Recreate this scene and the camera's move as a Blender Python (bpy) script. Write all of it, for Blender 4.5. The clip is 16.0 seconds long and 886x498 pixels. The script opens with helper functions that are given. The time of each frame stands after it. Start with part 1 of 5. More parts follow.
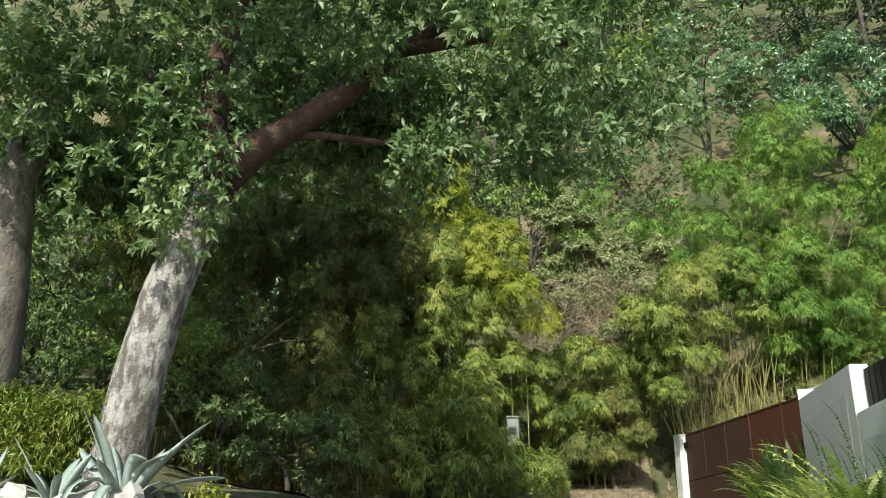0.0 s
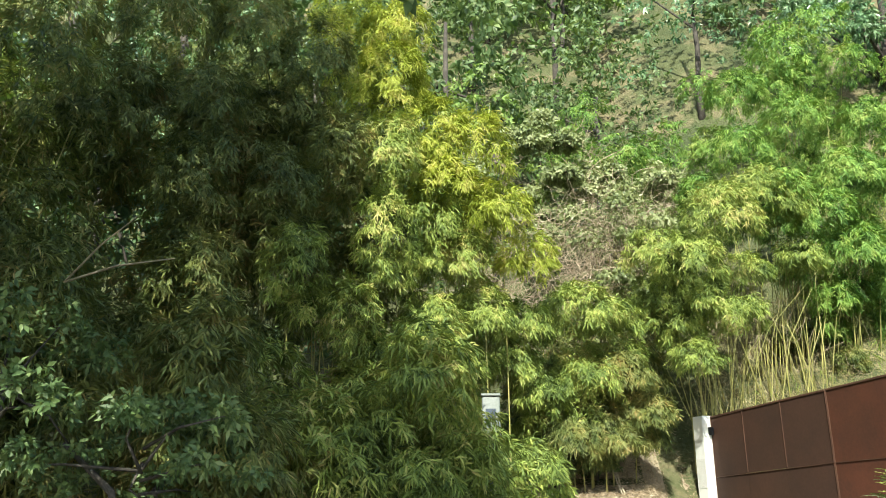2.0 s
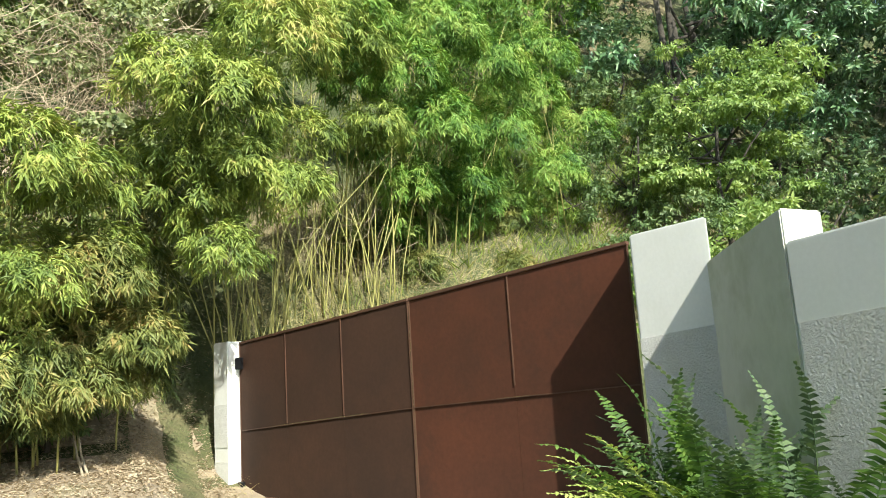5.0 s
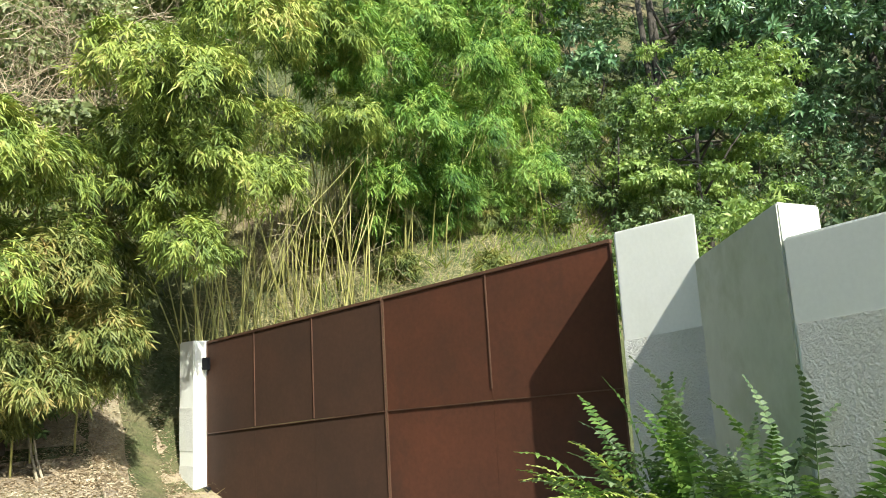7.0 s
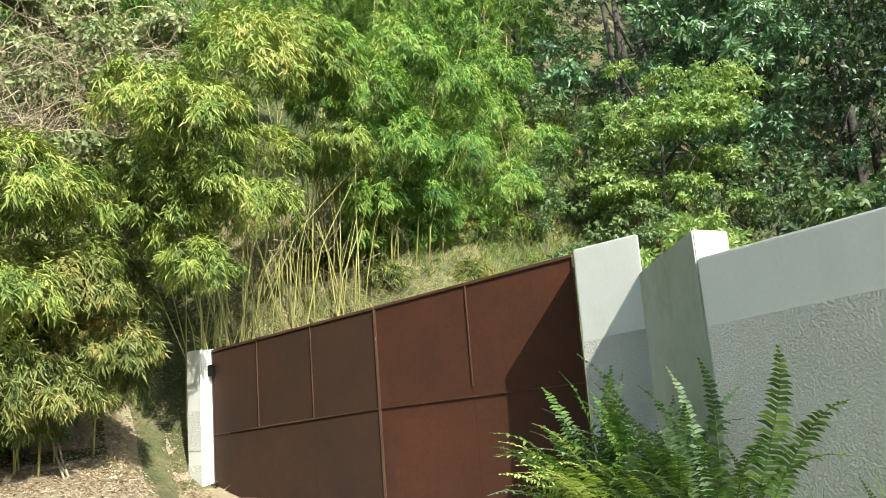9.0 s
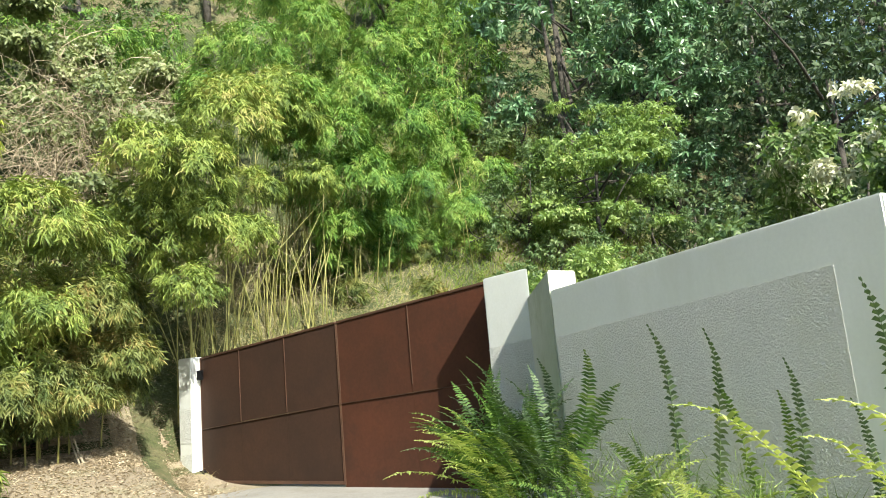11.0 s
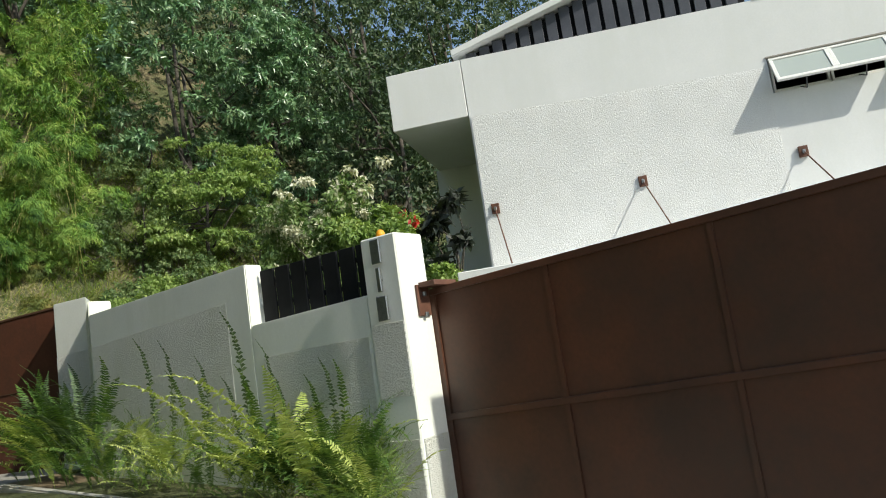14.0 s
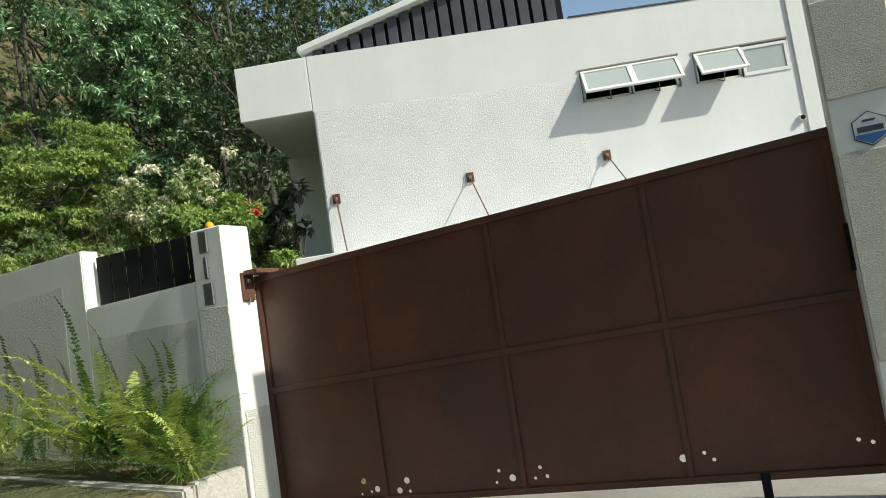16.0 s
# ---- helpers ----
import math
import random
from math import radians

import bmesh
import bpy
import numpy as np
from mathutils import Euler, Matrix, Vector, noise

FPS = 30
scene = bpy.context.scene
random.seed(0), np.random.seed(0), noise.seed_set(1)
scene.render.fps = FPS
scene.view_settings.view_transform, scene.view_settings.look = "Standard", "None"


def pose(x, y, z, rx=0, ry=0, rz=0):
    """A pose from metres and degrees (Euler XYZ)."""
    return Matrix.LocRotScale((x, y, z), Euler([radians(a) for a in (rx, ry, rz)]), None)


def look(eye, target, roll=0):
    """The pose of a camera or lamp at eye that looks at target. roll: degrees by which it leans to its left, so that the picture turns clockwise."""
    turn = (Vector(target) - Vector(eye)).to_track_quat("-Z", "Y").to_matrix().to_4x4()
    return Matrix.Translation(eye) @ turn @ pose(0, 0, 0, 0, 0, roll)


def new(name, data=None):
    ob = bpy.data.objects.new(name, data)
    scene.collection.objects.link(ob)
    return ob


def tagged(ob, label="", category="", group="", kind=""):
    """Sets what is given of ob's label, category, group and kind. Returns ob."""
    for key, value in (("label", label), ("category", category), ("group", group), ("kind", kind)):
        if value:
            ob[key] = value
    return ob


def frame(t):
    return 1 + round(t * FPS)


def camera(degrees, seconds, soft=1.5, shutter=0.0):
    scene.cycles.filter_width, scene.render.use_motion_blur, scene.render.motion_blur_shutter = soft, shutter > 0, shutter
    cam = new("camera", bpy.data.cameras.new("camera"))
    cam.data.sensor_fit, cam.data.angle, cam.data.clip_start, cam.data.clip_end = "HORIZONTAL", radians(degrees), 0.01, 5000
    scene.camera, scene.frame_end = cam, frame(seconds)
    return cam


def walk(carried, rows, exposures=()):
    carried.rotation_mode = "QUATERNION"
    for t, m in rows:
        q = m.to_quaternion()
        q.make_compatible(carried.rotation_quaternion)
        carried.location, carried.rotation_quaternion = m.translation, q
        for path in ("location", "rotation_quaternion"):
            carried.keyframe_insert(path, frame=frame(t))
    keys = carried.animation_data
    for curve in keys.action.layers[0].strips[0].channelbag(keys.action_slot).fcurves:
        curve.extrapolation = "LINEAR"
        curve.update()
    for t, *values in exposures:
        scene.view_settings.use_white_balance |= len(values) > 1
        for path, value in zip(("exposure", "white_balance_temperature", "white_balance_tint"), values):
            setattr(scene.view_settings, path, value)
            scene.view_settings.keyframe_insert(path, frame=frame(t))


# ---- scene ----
cam = camera(59.8, 16.0, 1.0)
PATH = [
    (0, (1.511, 0.707, 2.041), (1.126, 2.564, 2.674), 0.8),
    (0.5, (1.032, 2.244, 2.22), (0.683, 4.113, 2.84), 0.1),
    (1, (0.61, 3.624, 2.404), (0.292, 5.508, 2.996), -0.4),
    (1.5, (0.256, 4.852, 2.565), (-0.022, 6.742, 3.156), -0.3),
    (2, (0.118, 5.964, 2.703), (-0.081, 7.871, 3.272), 0.0),
    (2.5, (0.206, 7.01, 2.804), (0.321, 8.929, 3.355), -1.6),
    (3, (0.45, 7.984, 2.931), (0.862, 9.869, 3.461), -3.0),
    (3.5, (0.751, 9.029, 3.015), (1.386, 10.875, 3.451), -4.0),
    (4, (1.036, 9.979, 3.06), (1.803, 11.785, 3.448), -3.6),
    (4.5, (1.302, 10.701, 3.094), (2.153, 12.47, 3.475), -3.8),
    (4.7, (1.381, 10.913, 3.11), (2.253, 12.679, 3.457), -3.7),
    (7, (1.575, 11.267, 3.116), (2.52, 12.996, 3.46), -3.3),
    (7.5, (1.554, 11.26, 3.124), (2.503, 12.987, 3.469), -3.5),
    (8, (1.473, 11.161, 3.129), (2.431, 12.883, 3.472), -3.9),
    (10.3, (0.702, 9.328, 2.953), (1.723, 11.009, 3.319), -5.0),
    (10.5, (0.656, 9.164, 2.945), (1.682, 10.841, 3.311), -5.0),
    (11, (0.517, 8.684, 2.929), (1.554, 10.354, 3.294), -5.1),
    (11.5, (0.372, 8.063, 2.88), (1.431, 9.721, 3.241), -5.4),
    (12, (0.182, 7.296, 2.801), (1.317, 8.906, 3.15), -5.9),
    (12.5, (0.073, 6.634, 2.734), (1.376, 8.117, 3.058), -7.0),
    (13, (-0.088, 6.069, 2.677), (1.361, 7.412, 2.984), -7.7),
    (13.5, (-0.241, 5.626, 2.635), (1.302, 6.864, 2.932), -7.9),
    (14, (-0.434, 5.136, 2.589), (1.201, 6.254, 2.869), -8.3),
    (14.5, (-0.643, 4.641, 2.548), (1.079, 5.63, 2.787), -9.0),
    (15, (-0.829, 4.269, 2.514), (0.95, 5.158, 2.721), -9.1),
    (15.5, (-0.87, 4.204, 2.51), (0.923, 5.067, 2.709), -8.6),
    (16, (-0.864, 4.219, 2.526), (0.931, 5.082, 2.707), -8.5),
]
walk(cam, [(t, look(eye, target, roll)) for t, eye, target, roll in PATH],
     [(0, 0.42, 6700, 4), (0.7, 0.65, 6700, 4), (1.6, 1.05, 6700, 4), (2.5, 1.25, 6700, 4), (4, 1.12, 6700, 4), (11, 1.12, 6700, 4), (11.8, 1.08, 6700, 4), (12.5, 0.32, 6700, 4), (13.5, 0.1, 6800, 4), (16, 0.17, 6950, 4)])

# ---- light ----
SUN_TRAVEL = Vector((0.035, 0.763, -0.59)).normalized()
SUN_ELEVATION = math.asin(-SUN_TRAVEL.z)
world = bpy.data.worlds.new("world")
scene.world = world
world.use_nodes = True
wn = world.node_tree.nodes
sky = wn.new("ShaderNodeTexSky")
sky.sky_type = "NISHITA"
sky.sun_disc = False
sky.sun_elevation = SUN_ELEVATION
sky.sun_rotation = math.atan2(-SUN_TRAVEL.x, -SUN_TRAVEL.y)
world.node_tree.links.new(sky.outputs[0], wn["Background"].inputs[0])
wn["Background"].inputs[1].default_value = 0.15
sun = new("sun", bpy.data.lights.new("sun", "SUN"))
sun.data.energy = 4.6
sun.data.angle = radians(0.55)
sun.data.color = (1.0, 0.96, 0.88)
sun.matrix_world = SUN_TRAVEL.to_track_quat("-Z", "Y").to_matrix().to_4x4()


# ---- materials ----
def mat_new(name):
    m = bpy.data.materials.new(name)
    m.use_nodes = True
    return m, m.node_tree.nodes, m.node_tree.links, m.node_tree.nodes["Principled BSDF"]


def ramp(nodes, stops):
    r = nodes.new("ShaderNodeValToRGB")
    while len(r.color_ramp.elements) < len(stops):
        r.color_ramp.elements.new(0.5)
    for e, (p, c) in zip(r.color_ramp.elements, stops):
        e.position, e.color = p, (*c, 1)
    return r


def tex_noise(nodes, links, scale, detail=4, rough=0.55, coords=None, stretch=None):
    t = nodes.new("ShaderNodeTexNoise")
    t.inputs["Scale"].default_value, t.inputs["Detail"].default_value, t.inputs["Roughness"].default_value = scale, detail, rough
    if coords is not None:
        if stretch:
            mp = nodes.new("ShaderNodeMapping")
            mp.inputs["Scale"].default_value = stretch
            links.new(coords, mp.inputs[0])
            coords = mp.outputs[0]
        links.new(coords, t.inputs["Vector"])
    return t


def mixrgb(nodes, links, fac, a, b, mode="MIX"):
    n = nodes.new("ShaderNodeMix")
    n.data_type, n.blend_type = "RGBA", mode
    for value, socket in ((fac, n.inputs["Factor"]), (a, n.inputs[6]), (b, n.inputs[7])):
        if hasattr(value, "links"):
            links.new(value, socket)
        elif isinstance(value, tuple):
            socket.default_value = (*value, 1)
        else:
            socket.default_value = value
    return n.outputs[2]


def surface(name, dark, light, scale=3.0, fine=60.0, bump=0.2, bump_scale=80.0, rough=0.7, metal=0.0, stain=None, stain_scale=0.8, bump_dist=0.01, streak=False, bump_detail=4, mottle=0.82, hard=0.2, grain=None):
    """A rough solid surface: two colours by a broad and a fine noise, stains, and fine relief."""
    m, n, l, b = mat_new(name)
    co = n.new("ShaderNodeTexCoord").outputs["Object"]
    geo = n.new("ShaderNodeNewGeometry").outputs["Position"]
    big = tex_noise(n, l, scale, 5, 0.6, geo, (1, 1, grain) if grain else None)
    r = ramp(n, [(0.5 - hard, dark), (0.5 + hard, light)])
    l.new(big.outputs["Fac"], r.inputs[0])
    small = tex_noise(n, l, fine, 3, 0.6, geo, (1, 1, grain) if grain else None)
    r2 = ramp(n, [(0.3, (mottle, mottle, mottle)), (0.7, (1.0, 1.0, 1.0))])
    l.new(small.outputs["Fac"], r2.inputs[0])
    col = mixrgb(n, l, 1.0, r.outputs[0], r2.outputs[0], "MULTIPLY")
    if stain:
        st = tex_noise(n, l, stain_scale, 6, 0.7, geo, (1, 1, 0.25) if streak else None)
        rs = ramp(n, [(0.5, (0, 0, 0)), (0.72, (1, 1, 1))])
        l.new(st.outputs["Fac"], rs.inputs[0])
        col = mixrgb(n, l, rs.outputs[0], col, stain)
    l.new(col, b.inputs["Base Color"])
    b.inputs["Roughness"].default_value = rough
    b.inputs["Metallic"].default_value = metal
    if bump:
        bt = tex_noise(n, l, bump_scale, bump_detail, 0.65 if bump_detail > 2 else 0.4, geo)
        bp = n.new("ShaderNodeBump")
        bp.inputs["Strength"].default_value, bp.inputs["Distance"].default_value = bump, bump_dist
        l.new(bt.outputs["Fac"], bp.inputs["Height"])
        l.new(bp.outputs[0], b.inputs["Normal"])
    return m


def leafy(name, colours, gloss=0.45, glow_pass=0.35, spec=0.5, spread=0.6):
    """Leaves: each leaf its own shade, light passes through a little."""
    m, n, l, b = mat_new(name)
    g = n.new("ShaderNodeNewGeometry")
    stops = [(i / max(1, len(colours) - 1), c) for i, c in enumerate(colours)]
    r = ramp(n, stops)
    patch = tex_noise(n, l, 0.9, 3, 0.6, g.outputs["Position"])
    mixv = n.new("ShaderNodeMath")
    mixv.operation = "MULTIPLY_ADD"
    l.new(g.outputs["Random Per Island"], mixv.inputs[0])
    mixv.inputs[1].default_value = spread
    sub = n.new("ShaderNodeMath")
    sub.operation = "MULTIPLY_ADD"
    tuft = tex_noise(n, l, 4.5, 2, 0.5, g.outputs["Position"])
    both = n.new("ShaderNodeMath")
    both.operation = "ADD"
    l.new(patch.outputs["Fac"], both.inputs[0])
    l.new(tuft.outputs["Fac"], both.inputs[1])
    l.new(both.outputs[0], sub.inputs[0])
    sub.inputs[1].default_value, sub.inputs[2].default_value = 1.4, -0.9 - 0.5 * spread
    l.new(sub.outputs[0], mixv.inputs[2])
    l.new(mixv.outputs[0], r.inputs[0])
    l.new(r.outputs[0], b.inputs["Base Color"])
    b.inputs["Roughness"].default_value = gloss
    b.inputs["Specular IOR Level"].default_value = spec
    tr = n.new("ShaderNodeBsdfTranslucent")
    warm = mixrgb(n, l, 1.0, r.outputs[0], (1.0, 1.0, 0.55), "MULTIPLY")
    l.new(warm, tr.inputs[0])
    mx = n.new("ShaderNodeMixShader")
    mx.inputs[0].default_value = glow_pass
    l.new(b.outputs[0], mx.inputs[1])
    l.new(tr.outputs[0], mx.inputs[2])
    l.new(mx.outputs[0], n["Material Output"].inputs[0])
    return m


WHITE = surface("white_paint", (0.72, 0.745, 0.71), (0.79, 0.805, 0.775), 1.2, 40, 0.10, 90, 0.65, stain=(0.65, 0.67, 0.61), stain_scale=0.9, bump_dist=0.003, streak=True, mottle=0.95)
ROUGHCAST = surface("roughcast_white_paint", (0.72, 0.74, 0.705), (0.79, 0.80, 0.77), 2, 35, 1.0, 70, 0.75, stain=(0.66, 0.68, 0.61), stain_scale=1.2, bump_dist=0.03, streak=True, bump_detail=4, mottle=0.9)
WHITE_MOSSY = surface("mossy_stained_white_paint", (0.58, 0.62, 0.53), (0.74, 0.76, 0.70), 0.7, 12, 0.10, 70, 0.75, stain=(0.40, 0.44, 0.31), stain_scale=0.8, bump_dist=0.003, mottle=0.92)
HOUSE_WHITE = surface("cool_white_house_paint", (0.69, 0.71, 0.725), (0.75, 0.765, 0.78), 1.2, 40, 0.10, 90, 0.65, stain=(0.66, 0.68, 0.68), stain_scale=0.9, bump_dist=0.003, streak=True, mottle=0.96)
ROUGHCAST_FINE = surface("fine_roughcast_white_paint", (0.70, 0.715, 0.725), (0.77, 0.78, 0.79), 2, 50, 0.9, 55, 0.75, stain=(0.68, 0.69, 0.69), stain_scale=1.2, bump_dist=0.009, bump_detail=5, mottle=0.95)
# White roughcast with shade and warm bounced light mixed into the colour.
ROUGHCAST_SHADED = surface("shaded_sandy_roughcast_paint", (0.52, 0.52, 0.45), (0.64, 0.63, 0.56), 3, 45, 1.0, 120, 0.85, stain=(0.42, 0.42, 0.35), stain_scale=1.5, bump_dist=0.008, streak=True, bump_detail=3)
RUST = surface("rust_brown_paint", (0.056, 0.025, 0.016), (0.098, 0.035, 0.020), 0.9, 25, 0.12, 50, 0.6, stain=(0.034, 0.020, 0.015), stain_scale=0.8, bump_dist=0.004)
RUST_MAIN = surface("patchy_rust_brown_paint", (0.052, 0.028, 0.020), (0.16, 0.056, 0.028), 0.75, 25, 0.10, 50, 0.42, stain=(0.062, 0.036, 0.026), stain_scale=0.5, bump_dist=0.004)
# Same gate paint made darker for the leaf that gets less sun.
RUST_SHADED = surface("shaded_rust_brown_paint", (0.038, 0.021, 0.014), (0.060, 0.029, 0.018), 0.9, 25, 0.12, 50, 0.8, stain=(0.030, 0.017, 0.012), stain_scale=1.2, bump_dist=0.004)
for painted in (RUST, RUST_SHADED):
    painted.node_tree.nodes["Principled BSDF"].inputs["Specular IOR Level"].default_value = 0.25
RUST_BAR = surface("rust_brown_steel_bar", (0.06, 0.03, 0.02), (0.12, 0.06, 0.038), 3, 50, 0.2, 70, 0.5, bump_dist=0.003)
RUST_RED = surface("red_oxide_steel", (0.09, 0.036, 0.022), (0.15, 0.062, 0.038), 8, 60, 0.3, 70, 0.65, bump_dist=0.003)
BLACK = surface("black_paint", (0.010, 0.011, 0.013), (0.018, 0.019, 0.022), 4, 50, 0.1, 80, 0.6, bump_dist=0.002)
BLACK.node_tree.nodes["Principled BSDF"].inputs["Specular IOR Level"].default_value = 0.12
SLATE = surface("dark_grey_painted_steel", (0.045, 0.05, 0.065), (0.07, 0.075, 0.095), 3, 50, 0.1, 80, 0.5, bump_dist=0.002)
STEEL = surface("brushed_steel", (0.26, 0.28, 0.30), (0.38, 0.40, 0.42), 10, 90, 0.15, 120, 0.35, metal=0.85, bump_dist=0.001)
CONCRETE = surface("concrete", (0.27, 0.255, 0.23), (0.40, 0.385, 0.35), 1.6, 30, 0.5, 45, 0.85, stain=(0.20, 0.18, 0.15), bump_dist=0.01)
ASPHALT = surface("asphalt", (0.07, 0.068, 0.064), (0.12, 0.115, 0.108), 1.2, 60, 0.6, 90, 0.85, stain=(0.16, 0.15, 0.13), bump_dist=0.008)
STONE = surface("whitewashed_stone", (0.40, 0.38, 0.35), (0.70, 0.69, 0.65), 2.5, 30, 0.7, 18, 0.85, stain=(0.25, 0.22, 0.18), stain_scale=2.5, bump_dist=0.03)
LITTER = surface("dry_leaf_litter", (0.15, 0.105, 0.06), (0.34, 0.26, 0.16), 1.1, 22, 0.9, 35, 0.9, stain=(0.16, 0.135, 0.07), stain_scale=0.5, bump_dist=0.05)
DIRT = surface("trodden_dirt", (0.27, 0.215, 0.145), (0.46, 0.385, 0.28), 0.9, 25, 0.8, 30, 0.95, stain=(0.17, 0.17, 0.075), stain_scale=0.9, bump_dist=0.04)
HILL = surface("overgrown_soil", (0.06, 0.085, 0.03), (0.14, 0.15, 0.06), 0.35, 9, 1.0, 14, 0.95, stain=(0.30, 0.235, 0.14), stain_scale=0.45, bump_dist=0.12)
BARK = surface("grey_flaking_bark", (0.16, 0.143, 0.12), (0.48, 0.46, 0.43), 11, 45, 1.0, 26, 0.9, grain=0.4, stain=(0.09, 0.075, 0.06), stain_scale=2.5, bump_dist=0.04, streak=True, hard=0.07)
BARK_DARK = surface("dark_grey_bark", (0.035, 0.030, 0.024), (0.10, 0.088, 0.072), 5, 25, 1.0, 20, 0.9, bump_dist=0.03)
BARK_MID = surface("grey_brown_bark", (0.09, 0.078, 0.062), (0.26, 0.235, 0.20), 9, 35, 1.0, 22, 0.9, bump_dist=0.03, grain=0.4)
BARK_RED = surface("red_brown_bark", (0.045, 0.024, 0.018), (0.14, 0.075, 0.052), 5, 25, 1.0, 20, 0.9, stain=(0.06, 0.04, 0.03), stain_scale=3, bump_dist=0.04)
TWIG = surface("dry_twig", (0.22, 0.185, 0.13), (0.47, 0.41, 0.30), 4, 30, 0.2, 40, 0.9)
VINE_TWIG = surface("dry_brown_vine", (0.22, 0.165, 0.105), (0.52, 0.43, 0.30), 6, 30, 0.2, 40, 0.9, hard=0.12)
CULM = surface("bamboo_culm_skin", (0.30, 0.31, 0.085), (0.50, 0.46, 0.18), 2.5, 20, 0.15, 30, 0.45)
AMBER = surface("amber_plastic", (0.75, 0.30, 0.02), (0.85, 0.40, 0.03), 8, 50, 0.0, 50, 0.3)
BLUE = surface("blue_print", (0.03, 0.12, 0.36), (0.05, 0.17, 0.45), 8, 50, 0.0, 50, 0.4)
INK = surface("dark_print", (0.03, 0.05, 0.08), (0.05, 0.07, 0.10), 8, 50, 0.0, 50, 0.4)
TRIM_WHITE = surface("white_powder_coat", (0.76, 0.77, 0.76), (0.82, 0.82, 0.81), 6, 50, 0.0, 50, 0.35)
SIGN_WHITE = surface("white_sign_plastic", (0.60, 0.63, 0.66), (0.68, 0.71, 0.74), 6, 50, 0.0, 50, 0.4)
# Indoor darkness given as a near-black colour.
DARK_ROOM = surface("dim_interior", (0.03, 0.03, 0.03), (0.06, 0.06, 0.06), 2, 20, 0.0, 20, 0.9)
METER_GREY = surface("grey_plastic", (0.18, 0.21, 0.19), (0.27, 0.30, 0.28), 5, 40, 0.1, 60, 0.5)

LEAF_BAMBOO = leafy("bamboo_leaf", [(0.07, 0.115, 0.032), (0.185, 0.265, 0.065), (0.345, 0.42, 0.10), (0.52, 0.46, 0.18)], 0.5, 0.25, 0.3, 0.38)
LEAF_BAMBOO_YELLOW = leafy("yellowing_bamboo_leaf", [(0.13, 0.185, 0.032), (0.28, 0.35, 0.05), (0.43, 0.48, 0.085), (0.56, 0.51, 0.16)], 0.5, 0.4, 0.3, 0.38)
LEAF_BAMBOO_FRESH = leafy("fresh_bamboo_leaf", [(0.035, 0.10, 0.022), (0.125, 0.255, 0.050), (0.25, 0.39, 0.08), (0.42, 0.47, 0.14)], 0.5, 0.25, 0.3, 0.38)
# Darker olive bamboo leaf; shade on the clumps is put into its colour.
LEAF_BAMBOO_DULL_SHADE = leafy("dull_shaded_bamboo_leaf", [(0.05, 0.085, 0.032), (0.135, 0.18, 0.058), (0.235, 0.265, 0.08), (0.42, 0.33, 0.13)], 0.5, 0.3, 0.3, 0.38)
LEAF_GLOSSY = leafy("dark_glossy_leaf", [(0.055, 0.13, 0.06), (0.125, 0.245, 0.11), (0.27, 0.39, 0.20)], 0.32, 0.18, 0.7)
LEAF_FOREST = leafy("forest_leaf", [(0.055, 0.105, 0.036), (0.115, 0.19, 0.065), (0.22, 0.29, 0.11)], 0.5, 0.3)
# Darker copy of the forest leaf: the shade of the woods as colour.
LEAF_WOODS_SHADED = leafy("shaded_woods_leaf", [(0.028, 0.055, 0.026), (0.06, 0.105, 0.045), (0.125, 0.175, 0.08)], 0.5, 0.25)
LEAF_LIGHT = leafy("light_green_leaf", [(0.10, 0.185, 0.045), (0.22, 0.335, 0.085), (0.37, 0.46, 0.15)], 0.5, 0.35)
LEAF_OAK = leafy("grey_green_lobed_leaf", [(0.06, 0.12, 0.045), (0.14, 0.23, 0.09), (0.34, 0.42, 0.21)], 0.45, 0.35)
LEAF_VINE = leafy("vine_leaf", [(0.11, 0.15, 0.06), (0.24, 0.29, 0.12), (0.42, 0.45, 0.24)], 0.45, 0.3)
LEAF_CREAM = leafy("cream_variegated_leaf", [(0.06, 0.12, 0.03), (0.13, 0.22, 0.06), (0.20, 0.29, 0.10), (0.68, 0.66, 0.54)], 0.5, 0.3)
LEAF_BLOOM = leafy("cream_blossom", [(0.42, 0.44, 0.28), (0.66, 0.66, 0.52), (0.78, 0.78, 0.70)], 0.6, 0.25)
LEAF_PURPLE = leafy("dark_purple_leaf", [(0.012, 0.018, 0.012), (0.022, 0.03, 0.016)], 0.35, 0.15, 0.6)
LEAF_RED = leafy("red_petal", [(0.45, 0.02, 0.02), (0.55, 0.04, 0.03)], 0.5, 0.3)
LEAF_HEDGE = leafy("hedge_leaf", [(0.09, 0.155, 0.028), (0.19, 0.26, 0.045), (0.32, 0.34, 0.085)], 0.45, 0.3)
LEAF_FERN = leafy("fern_leaf", [(0.05, 0.115, 0.025), (0.12, 0.22, 0.045), (0.26, 0.36, 0.08)], 0.5, 0.4)
# Fern leaf with sunlight painted in: paler and brighter than the plain one.
LEAF_FERN_SUNLIT = leafy("sunlit_lime_fern_leaf", [(0.32, 0.43, 0.10), (0.50, 0.59, 0.18), (0.66, 0.72, 0.28)], 0.5, 0.4)
# Fern leaf with shade painted in, for fronds the sun only grazes.
LEAF_FERN_SHADED = leafy("shaded_fern_leaf", [(0.07, 0.12, 0.06), (0.13, 0.20, 0.095), (0.20, 0.27, 0.13)], 0.5, 0.3)
